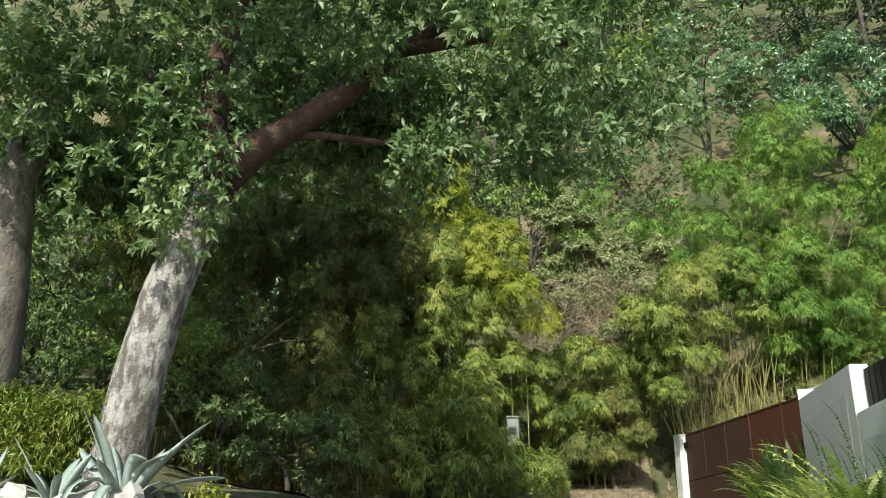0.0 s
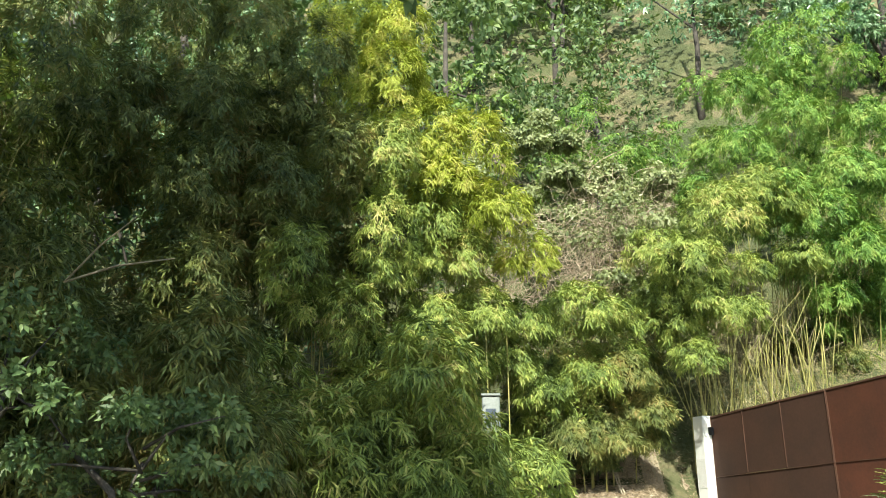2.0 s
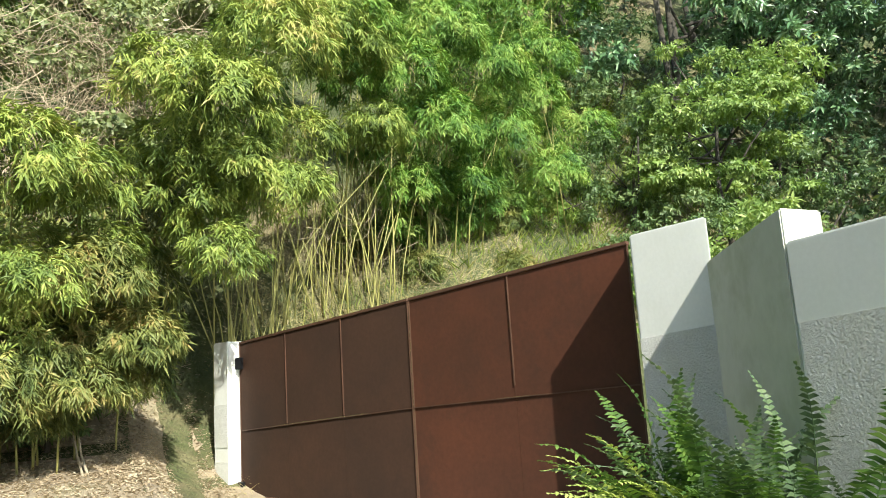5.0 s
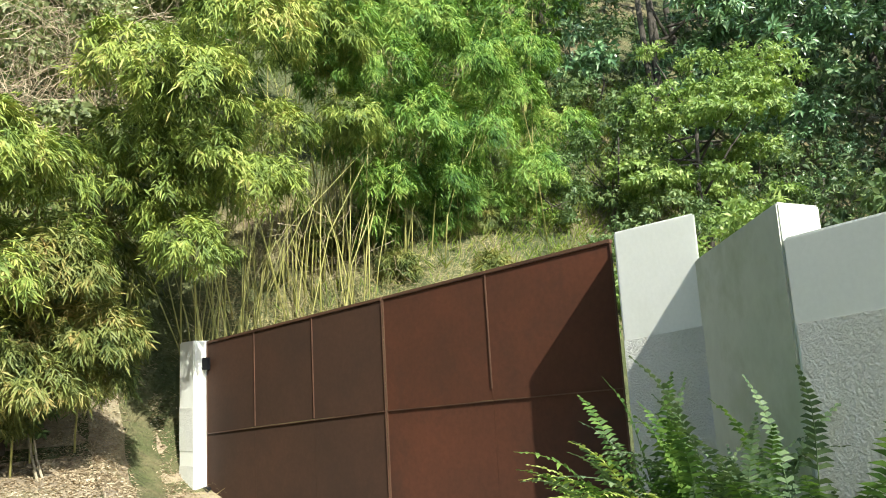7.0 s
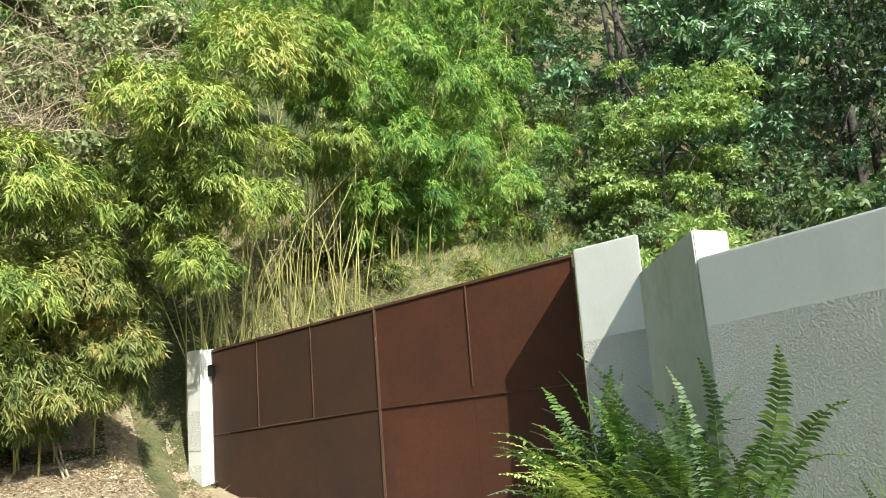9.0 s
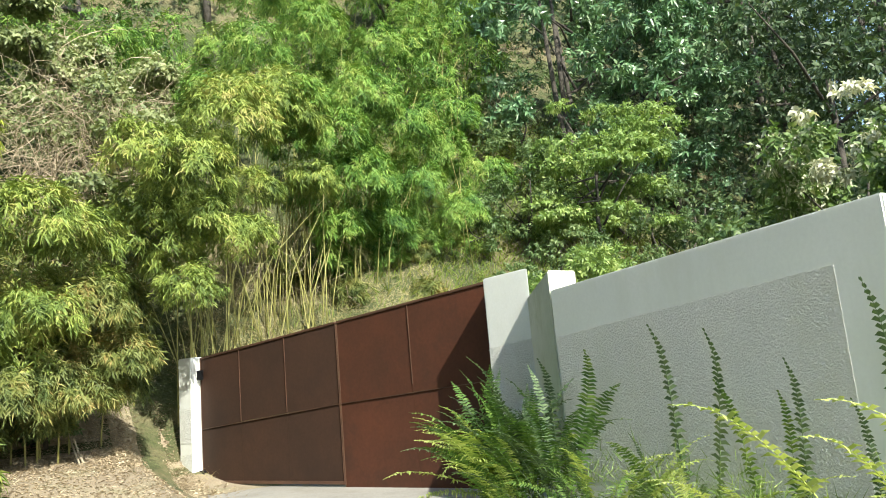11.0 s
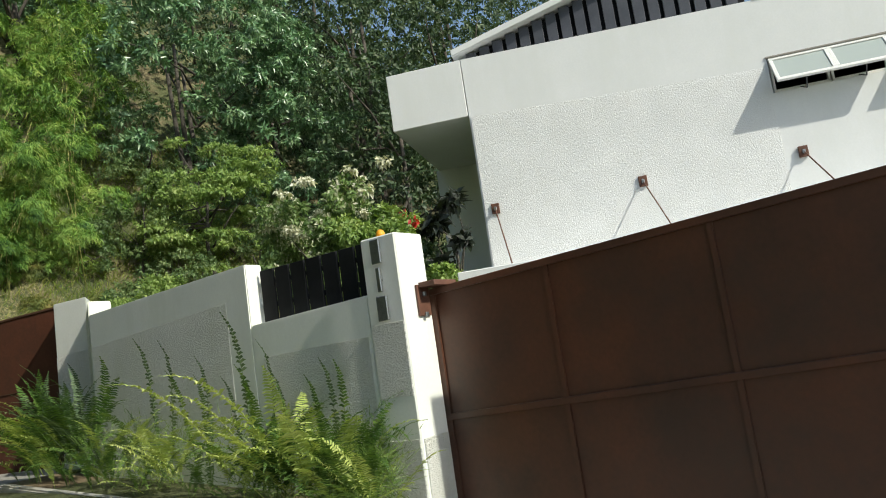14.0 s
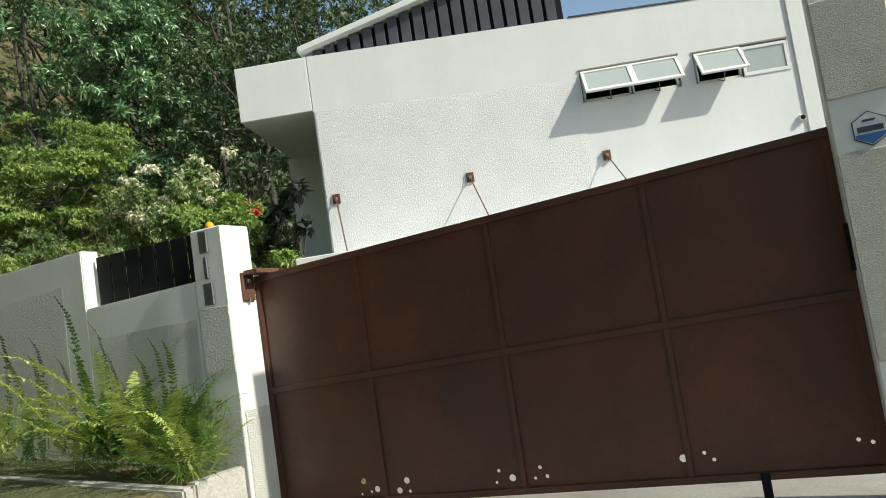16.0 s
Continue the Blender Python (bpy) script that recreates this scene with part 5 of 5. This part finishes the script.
for i in range(44):
    r = rng.uniform(0.26, 0.42)
    x = rng.uniform(-0.5, 2.6)
    lobes.append((x, rng.uniform(7.7, 9.1), 5.55 + 2.3 * rng.uniform(0, 1) ** 1.3 - 0.08 * x, r, r * 0.75))
for x, y, z in ((-0.9, 8.2, 6.9), (-0.55, 8.6, 5.75), (-0.35, 8.4, 5.9), (-4.3, 7.9, 5.2), (-4.0, 7.8, 5.6), (-3.8, 8.0, 6.6), (-4.8, 8.0, 6.9), (0.5, 8.6, 6.4), (1.1, 8.9, 6.2), (-3.0, 7.8, 4.7), (-3.4, 7.6, 7.2), (-3.9, 7.5, 7.9), (-4.6, 7.5, 7.4), (-2.2, 7.8, 7.3), (-1.6, 7.7, 7.9), (-0.8, 7.9, 7.6), (-2.6, 7.6, 8.3), (-4.9, 7.6, 6.2), (-5.4, 7.7, 7.0), (-0.2, 8.2, 8.1), (-3.3, 7.9, 5.9), (0.6, 8.4, 7.4), (-2.75, 7.85, 5.45), (-3.0, 7.8, 5.35), (-2.6, 7.9, 5.15), (-2.9, 7.75, 5.75), (-2.45, 7.75, 5.75), (-3.15, 7.7, 6.1), (-2.7, 7.6, 6.45), (-2.0, 7.5, 6.9), (-1.4, 7.4, 7.1), (-1.0, 8.0, 6.9), (-0.6, 8.1, 7.0), (-1.3, 7.9, 7.3), (-3.1, 7.9, 7.1), (-2.9, 7.8, 7.6), (-2.85, 7.95, 5.0), (-3.25, 7.9, 5.15), (-2.5, 8.0, 6.55), (-3.1, 7.8, 6.5)):
    lobes.append((x, y, z, 0.42, 0.34))
pos, way, face = lobe_leaves(rng, lobes, 37, 9, 0.10, down=0.25, spread=0.9, shell=0.35, low=-0.6)
k = len(pos)
part("crown", leaf_mesh("crown", pos, way, 0.12 * rng.uniform(0.6, 1.25, k), 0.056 * rng.uniform(0.7, 1.2, k), LEAF_OAK, rng, 0.15, 0.12, face), None, big, "grey-green lobed leaves", "stuff")
side_tree = thing("roadside_tree", "grey-barked tree trunk beside the hedge", "tree")
part("trunk", mesh_of("trunk", *tube_data([(-6.35, 9.3, 2.0), (-6.15, 9.2, 3.4), (-6.1, 9.1, 4.6), (-6.2, 9.0, 6.2), (-5.9, 9.2, 8.0)], [0.40, 0.33, 0.31, 0.29, 0.15], 16, wobble=0.05, rng=rng), BARK_MID, True), None, side_tree)
lobes = [(rng.uniform(-8.5, -4.6), rng.uniform(8.6, 11.5), rng.uniform(6.4, 9.5), rng.uniform(0.4, 0.7), rng.uniform(0.3, 0.5)) for i in range(50)]
pos, way, face = lobe_leaves(rng, lobes, 55, 8, 0.13, down=0.35, spread=0.8, shell=0.25, low=-0.7)
k = len(pos)
part("crown", leaf_mesh("crown", pos, way, 0.14 * rng.uniform(0.6, 1.25, k), 0.062, LEAF_OAK, rng, 0.15, 0.12, face), None, side_tree, "", "stuff")
for i, (x, y, hh) in enumerate(((-8.2, 10.8, 2.2), (-7.0, 11.8, 2.4), (-4.4, 12.2, 2.0), (-6.2, 12.4, 2.8), (-8.6, 13.0, 3.4), (-3.2, 12.6, 1.3))):
    broadleaf("hillside_shrub", x, y, ground_z(x, y), hh, 1.05, LEAF_FOREST, 60 + i, 0.09, 0.04, 22, 22, 7, BARK_DARK, 0.04, "dark green shrub on the shaded bank", "shrub", forks=2, centre=0.48, group="shrubs on the bank")
broadleaf("hillside_shrub", -5.4, 11.6, ground_z(-5.4, 11.6), 2.8, 1.1, LEAF_LIGHT, 31, 0.07, 0.03, 28, 60, 8, BARK_DARK, 0.05, "sunlit light green shrub behind the leaning tree", "shrub", forks=2)

for i, (x, y, hh) in enumerate(((0.2, 17.9, 0.7), (-0.5, 17.8, 0.8))):
    broadleaf("bank_shrub", x, y, ground_z(x, y), hh, 0.5, (LEAF_LIGHT, LEAF_FOREST)[i % 2], 80 + i, 0.055, 0.024, 14, 40, 7, BARK_DARK, 0.012, "low green shrub on the bank below the bamboo", "shrub", forks=1, centre=0.45, limbs=2, group="shrubs below the bamboo")

# clipped hedge
rng = np.random.default_rng(21)
hedge = thing("hedge", "rounded yellow-green clipped hedge beside the trunk", "hedge")
lobes = [(-5.6 + 1.75 * rng.uniform(0, 1), 8.3 + rng.uniform(-0.3, 0.6), rng.uniform(2.35, 3.02), 0.33, 0.30) for i in range(30)]
pos, way, face = lobe_leaves(rng, lobes, 80, 6, 0.08, down=0.2, spread=0.9, shell=0.5, low=-0.5)
part("foliage", leaf_mesh("foliage", pos, way, 0.10 * rng.uniform(0.6, 1.2, len(pos)), 0.02, LEAF_HEDGE, rng), None, hedge, "", "stuff")
for i in range(5):
    part("stem", mesh_of("stem", *tube_data([(-5.4 + 0.35 * i, 8.5, 1.7), (-5.4 + 0.35 * i, 8.45, 2.6)], [0.03, 0.015], 6), TWIG), None, hedge)


def agave(x, y, z, size, seed, blades=17):
    """A rosette of long strap-like blue-grey blades, some upright, some flopped over."""
    rng = np.random.default_rng(seed)
    t = thing("agave", "blue-grey agave rosette with long pointed blades among stones", "succulent", "agaves in the bed")
    for i in range(blades):
        w = 2.4 * i + rng.uniform(-0.35, 0.35)
        lift = math.radians(rng.uniform(12, 55) + 28 * i / blades)
        curl = rng.choice([0.1, 0.4, 1.2, 2.8]) * rng.uniform(0.7, 1.2)
        L = size * rng.uniform(0.75, 1.15)
        wide = 0.046 * size / 0.7 * rng.uniform(0.8, 1.2)
        twist = rng.normal(0, 0.3)
        d = Vector((math.cos(w), math.sin(w), 0))
        s0 = Vector((-math.sin(w), math.cos(w), 0))
        c = Vector((x, y, z)) + d * 0.04
        v, f = [], []
        for k in range(10):
            u = k / 9
            ang = lift - curl * smooth01((u - 0.15) / 0.6)
            step = d * math.cos(ang) + Vector((0, 0, math.sin(ang)))
            nrm = Vector((0, 0, math.cos(ang))) - d * math.sin(ang)
            if k:
                c = c + step * (L / 9)
            s = (s0 + nrm * math.sin(twist * u)).normalized()
            wd = max(0.002, wide * (0.6 + 0.8 * u - 1.4 * u ** 5.0))
            v += [c + s * wd + nrm * wd * 0.2, c - nrm * 0.008 * (1 - u), c - s * wd + nrm * wd * 0.2, c + nrm * (0.004 * (1 - u) + 0.001)]
            if k:
                o = 4 * k
                f += [(o - 4 + j, o - 4 + (j + 1) % 4, o + (j + 1) % 4, o + j) for j in range(4)]
        part("blade", mesh_of("blade", v, f, LEAF_AGAVE, True), None, t)
    return t


agave(-2.58, 7.0, 2.0, 0.92, 1, 20)
agave(-3.25, 6.98, 2.0, 0.62, 2, 13)
agave(-3.95, 6.9, 2.0, 0.60, 3, 12)
weed = thing("yellow_weed", "small yellow-green weed at the foot of the tree", "weed", at=pose(-2.3, 8.0, 1.98))
w_rng = np.random.default_rng(3)
w_pos = np.abs(w_rng.normal(0, 1, (260, 3))) * np.array([0, 0, 0.11]) + w_rng.normal(0, 1, (260, 3)) * np.array([0.10, 0.08, 0.0])
part("leaves", leaf_mesh("leaves", w_pos, w_rng.normal(0, 0.7, (260, 3)) + np.array([0, 0, 0.5]), 0.07, 0.03, LEAF_BAMBOO_YELLOW, w_rng), None, weed)
rng = np.random.default_rng(33)
for i in range(9):
    bm = bmesh.new()
    bmesh.ops.create_icosphere(bm, subdivisions=2, radius=1.0)
    sx, sy, sz = rng.uniform(0.13, 0.25), rng.uniform(0.12, 0.2), rng.uniform(0.10, 0.20)
    for v in bm.verts:
        v.co = Vector((v.co.x * sx, v.co.y * sy, v.co.z * sz)) * (1 + 0.45 * noise.noise(v.co * 1.5 + Vector((i * 3, 0, 0))) + 0.16 * noise.noise(v.co * 4.5 + Vector((i * 5, 2, 0))))
    st = part("stone", bm, STONE)
    st.matrix_world = pose(-2.35 - 0.27 * i, 6.75 + rng.uniform(-0.08, 0.08), 2.0 - 0.03 * (i % 2), 0, 0, rng.uniform(0, 180))
    tagged(st, "whitewashed rough stone edging the planted bed", "stone", "stones edging the bed")
bed = tagged(part("garden_bed", bm_prism([(-7, 6.6), (-2.25, 6.6), (-2.3, 7.6), (-3.0, 8.9), (-7, 9.6)], 0.6, 1.95, 0.05), LITTER), "raised bed of soil and dry leaves", "bed", kind="structure")


# ---- ferns along the wall ----
def frond_mesh(name, length, width, pairs, curl, material, seed, lift=0.75):
    """A fern frond: an arching stalk with paired narrow pointed leaflets, growing along +x."""
    rng = np.random.default_rng(seed)
    pts = []
    for i in range(15):
        s = i / 14
        ang = lift * math.pi / 2 - curl * s ** 1.6 - 0.3 * max(0.0, s - 0.8) * 5
        pts.append(Vector((pts[-1].x + math.cos(ang) * length / 14, 0.035 * math.sin(s * 4 + seed) * s, pts[-1].z + math.sin(ang) * length / 14)) if pts else Vector((0, 0, 0)))
    v, f = tube_data(pts, [0.0045 * (1 - 0.75 * i / 14) for i in range(15)], 4)
    for k in range(pairs):
        s = 0.14 + 0.855 * k / (pairs - 1)
        q = s * 14
        i = min(13, int(q))
        p = pts[i].lerp(pts[i + 1], q - i)
        d = (pts[i + 1] - pts[i]).normalized()
        if rng.uniform() < 0.05:
            continue
        w = width * (min(1.0, 0.35 + 2.2 * (s - 0.14)) if s < 0.45 else max(0.12, 1 - ((s - 0.45) / 0.56) ** 2.2)) * rng.uniform(0.8, 1.1)
        up = d.cross(Vector((0, 1, 0)))
        for sg in (1, -1):
            side = (Vector((0, sg, 0)) + d * rng.uniform(0.12, 0.4) + up * rng.normal(0.10, 0.16)).normalized()
            half = d * (length / pairs * 0.37)
            o = len(v)
            tip = p + side * w + Vector((0, 0, -0.22 * w))
            v += [p - half * 0.8, p + half * 0.8, p + side * w * 0.5 + half, tip + half * 0.15, p + side * w * 0.5 - half * 0.75]
            f += [(o, o + 1, o + 2, o + 4), (o + 4, o + 2, o + 3)]
    return mesh_of(name, v, f, material)


FRONDS = {}
# Yellow and dark kinds hold sun and shade in their leaf colour.
for kind_name, material in (("green", LEAF_FERN), ("yellow", LEAF_FERN_SUNLIT), ("dark", LEAF_FERN_SHADED)):
    FRONDS[kind_name] = [frond_mesh("frond", 1.0, {"green": 0.084, "yellow": 0.105, "dark": 0.068}[kind_name], 36, c, material, sd, lf) for sd, (c, lf) in enumerate(((0.5, 0.62), (0.8, 0.74), (1.2, 0.84), (0.55, 0.46), (0.35, 1.0), (0.6, 0.95), (2.1, 0.9)))]


def fern(x, y, z, size, fronds, seed, mix=(0.62, 0.22, 0.16), tall=0.0, toward=180.0, fan=60.0, uprights=()):
    """A sword fern: fronds arching out in a fan of compass directions, and uprights that stand along the wall,
    each given by its tip's y and z, its foot's y and its kind."""
    rng = np.random.default_rng(seed)
    t = thing("fern", "sword fern with long arching fronds, sunlit lime-green and shaded dark, by the wall", "fern", "ferns along the wall", at=pose(x, y, z))
    for i in range(fronds):
        kind_name = rng.choice(["green", "yellow", "dark"], p=mix)
        me = FRONDS[kind_name][int(rng.integers(4, 6)) if rng.uniform() < tall else int(rng.choice([0, 1, 2, 3, 6], p=[0.3, 0.25, 0.2, 0.15, 0.1]))]
        o = part("frond", me, None, t)
        s = size * rng.uniform(0.65, 1.15)
        o.matrix_local = pose(rng.normal(0, 0.06), rng.normal(0, 0.12), 0, rng.normal(0, 9), rng.normal(0, 7), toward + rng.normal(0, fan)) @ Matrix.Diagonal((s, s, s, 1))
    for tip_y, tip_z, foot_y, kind_name in uprights:
        o = part("frond", FRONDS[kind_name][1 if kind_name == "yellow" else 4], None, t)
        rise = tip_z - z
        s = rise / (0.75 if kind_name == "yellow" else 0.94)
        o.matrix_local = pose(4.3 - x if kind_name == "yellow" else 4.40 - x, foot_y - y, 0, math.degrees(math.atan((tip_y - foot_y) / rise)), 0, 180 + rng.normal(0, 8)) @ Matrix.Diagonal((s, s * 0.68, s, 1))
    return t


fern(4.10, 13.8, 2.08, 0.86, 50, 1, (0.30, 0.66, 0.04), 0.0, 165, 34)
fern(4.14, 13.85, 2.05, 1.0, 56, 12, (0.55, 0.10, 0.35), 0.4, 190, 65)
fern(4.2, 13.5, 2.05, 1.1, 34, 13, (0.35, 0.05, 0.6), 0.6, 190, 80)
fern(3.95, 13.4, 1.98, 0.95, 12, 2, (0.5, 0.40, 0.1), 0.0, 215, 45)
fern(4.2, 12.9, 1.95, 0.8, 9, 3, (0.5, 0.1, 0.4), 0.2, 180, 60, ((13.3, 2.66, 13.2, "dark"), (13.72, 2.68, 13.6, "dark")))
fern(4.2, 12.25, 1.88, 0.8, 7, 4, (0.5, 0.3, 0.2), 0.0, 190, 50, ((12.24, 3.2, 12.28, "dark"), (12.62, 2.55, 12.5, "dark")))
fern(3.95, 12.5, 1.9, 0.78, 12, 14, (0.25, 0.75, 0.0), 0.0, 250, 70)
fern(4.2, 11.8, 1.82, 0.8, 7, 15, (0.5, 0.2, 0.3), 0.0, 190, 60, ((11.72, 3.18, 12.1, "dark"), (11.8, 2.84, 11.68, "green"), (11.32, 2.93, 11.45, "dark"), (11.44, 2.76, 11.5, "green")))
fern(3.95, 11.5, 1.84, 0.74, 12, 5, (0.3, 0.7, 0.0), 0.0, 240, 80)
fern(4.2, 10.9, 1.76, 0.85, 8, 6, (0.5, 0.3, 0.2), 0.0, 190, 60, ((11.13, 2.9, 11.05, "yellow"), (10.79, 3.25, 10.84, "dark"), (10.76, 2.78, 10.76, "green"), (11.0, 2.7, 11.0, "dark"), (10.6, 2.72, 10.7, "yellow")))
fern(4.2, 10.4, 1.72, 1.0, 16, 8, (0.45, 0.5, 0.05), 0.1, 215, 60, ((10.15, 3.03, 10.6, "dark"), (10.35, 2.9, 10.3, "yellow"), (10.45, 2.55, 10.1, "yellow"), (10.3, 2.7, 10.35, "dark")))
fern(4.0, 9.95, 1.66, 1.0, 26, 16, (0.55, 0.40, 0.05), 0.2, 225, 85)
fern(4.1, 9.6, 1.6, 1.0, 30, 9, (0.58, 0.36, 0.06), 0.2, 215, 85, ((9.71, 2.72, 9.78, "dark"), (9.6, 2.69, 9.7, "green"), (9.9, 2.6, 9.95, "green")))
fern(4.0, 9.2, 1.52, 0.85, 22, 10, (0.6, 0.4, 0.0), 0.1, 225, 80)
for i, y in enumerate((13.5, 12.9, 12.2, 11.5, 10.8, 10.2)):
    fern(3.75, y, 1.62 + 0.07 * (y - 9.0), 0.55, 8, 30 + i, (0.65, 0.30, 0.05), 0.0, 200, 70)
rng = np.random.default_rng(55)
weeds = thing("feathery_weeds", "fine feathery green weeds growing among the ferns", "weeds", kind="stuff")
k = 6000
hub_y = np.concatenate([rng.uniform(9.05, 9.75, 34), rng.uniform(9.75, 12.8, 26)])
hub = np.stack([rng.uniform(3.9, 4.3, 60), hub_y, 1.52 + 0.08 * (hub_y - 9.0) + rng.uniform(0.12, 0.5, 60)], 1)
at_hub = rng.integers(0, 60, k)
spread_out = rng.normal(0, 1, (k, 3)) * np.array([0.09, 0.10, 0.11])
pos = hub[at_hub] + spread_out
pos[:, 2] = np.maximum(pos[:, 2], 1.50 + 0.08 * (pos[:, 1] - 9.0))
part("blades", blade_mesh("blades", pos, spread_out * 6 + np.array([0, 0, 0.5]) + rng.normal(0, 0.4, (k, 3)), rng.uniform(0.06, 0.16, k), 0.007, LEAF_LIGHT, rng, np.tile([-1.0, 0.0, 0.5], (k, 1)), 0.1), None, weeds)
planter = thing("planter_kerb", "weathered white painted concrete planter edge below the ferns", "kerb", kind="structure")
part("kerb_stone", bm_prism([(3.70, 8.96), (3.82, 8.96), (3.82, 14.4), (3.70, 14.4)], 1.2, [1.51, 1.51, 1.95, 1.95], 0.02), STONE, planter)
part("kerb_stone", bm_prism([(3.825, 8.96), (4.43, 8.96), (4.43, 9.08), (3.825, 9.08)], 1.2, 1.53, 0.02), STONE, planter)
part("soil", bm_prism([(3.82, 9.08), (4.44, 9.08), (4.44, 14.4), (3.82, 14.4)], 1.2, [1.48, 1.48, 1.92, 1.92], 0), LITTER, planter, "dark soil with dry leaves")

# electricity meter on a post in the bamboo
meter = thing("meter_box", "grey electricity meter box on a slim post in the bamboo", "meter box", at=pose(-0.37, 17.4, -0.14))
part("post", mesh_of("post", *tube_data([(0, 0, 2.0), (0, 0, 3.55)], [0.03, 0.03], 8), METER_GREY), None, meter)
body = part("body", bm_box(-0.13, 0.13, -0.09, 0.06, 3.38, 3.98, 0.015), METER_GREY, meter)
part("dial_window", bm_box(-0.075, 0.075, -0.10, -0.088, 3.62, 3.80, 0.004), INK, body, "dark dial window")
part("hood", bm_box(-0.14, 0.14, -0.12, 0.07, 3.982, 4.015, 0.006), METER_GREY, meter)

# grass and fallen leaves
rng = np.random.default_rng(66)
k = 16000
gxs, gys = rng.uniform(4.5, 15, k), rng.uniform(20.3, 25.5, k)
keep = rng.uniform(0, 1, k) < np.clip((gxs - 5.5) / 4, 0.15, 1)
gxs, gys = gxs[keep], gys[keep]
pos = np.stack([gxs, gys, [ground_z(a, c) for a, c in zip(gxs, gys)]], 1)
tagged(part("grass", leaf_mesh("grass", pos, np.stack([rng.normal(0, 0.5, len(pos)), rng.normal(-0.2, 0.4, len(pos)), np.ones(len(pos))], 1), rng.uniform(0.12, 0.4, len(pos)), 0.014, LEAF_GRASS, rng, droop=0.15), None), "patchy green and dry grass on the slope", "grass", kind="stuff")
k = 15000
gxs, gys = rng.triangular(3.2, 5.0, 9.5, k), rng.uniform(20.2, 23.2, k)
pos = np.stack([gxs, gys, [ground_z(a, c) for a, c in zip(gxs, gys)]], 1)
tagged(part("dry_grass", blade_mesh("dry_grass", pos, np.stack([rng.normal(0, 0.9, k), rng.normal(-0.3, 0.6, k), rng.uniform(0.2, 1.0, k)], 1), rng.uniform(0.08, 0.34, k), 0.006, LEAF_STRAW, rng, np.tile([0.0, -1.0, 0.6], (k, 1)), 0.15), None), "pale dry grass and straw on the slope", "grass", kind="stuff")
k = 26000
gxs, gys = np.concatenate([rng.uniform(-4, 3.6, 9000), rng.uniform(-1.2, 3.1, 11000), rng.uniform(1.9, 3.3, 6000)]), np.concatenate([rng.uniform(15.5, 23.0, 9000), rng.uniform(17.0, 21.2, 11000), rng.uniform(19.0, 21.8, 6000)])
pos = np.stack([gxs, gys, [ground_z(a, c) + 0.02 for a, c in zip(gxs, gys)]], 1)
tagged(part("fallen_leaves", leaf_mesh("fallen_leaves", pos, np.stack([rng.normal(0, 1, k), rng.normal(0, 1, k), rng.normal(0.15, 0.25, k)], 1), rng.uniform(0.03, 0.07, k), 0.013, LEAF_DRY, rng), None), "dry fallen bamboo leaves on the soil", "leaves", kind="stuff")
slab = tagged(part("stone_slab", bm_prism([(1.75, 19.75), (2.3, 19.85), (2.2, 20.25), (1.7, 20.1)], 2.25, [2.40, 2.41, 2.47, 2.46], 0.015), CONCRETE), "pale concrete slab lying among dry leaves", "slab")
for i in range(2):
    st = tagged(part("dry_stick", mesh_of("dry_stick", *tube_data([(1.72 + 0.05 * i, 19.7, 2.38), (1.66 + 0.04 * i, 20.0, 2.62), (1.60 + 0.05 * i, 20.35, 2.95)], [0.014, 0.012, 0.009], 6), TWIG), None), "pale dry stick leaning on the bank", "stick", "dry sticks")
for a, c in (((-4.35, 12.9, 4.55), (-3.3, 12.2, 4.95)), ((-4.35, 12.9, 4.55), (-2.95, 12.3, 4.58))):
    v0, v1 = Vector(a), Vector(c)
    tagged(part("dry_branch", mesh_of("dry_branch", *tube_data([v0, v0.lerp(v1, 0.5) + Vector((0, 0, 0.05)), v1], [0.012, 0.010, 0.005], 6), TWIG), None), "thin bare pale branch in the shaded bamboo", "branch", "bare branches")
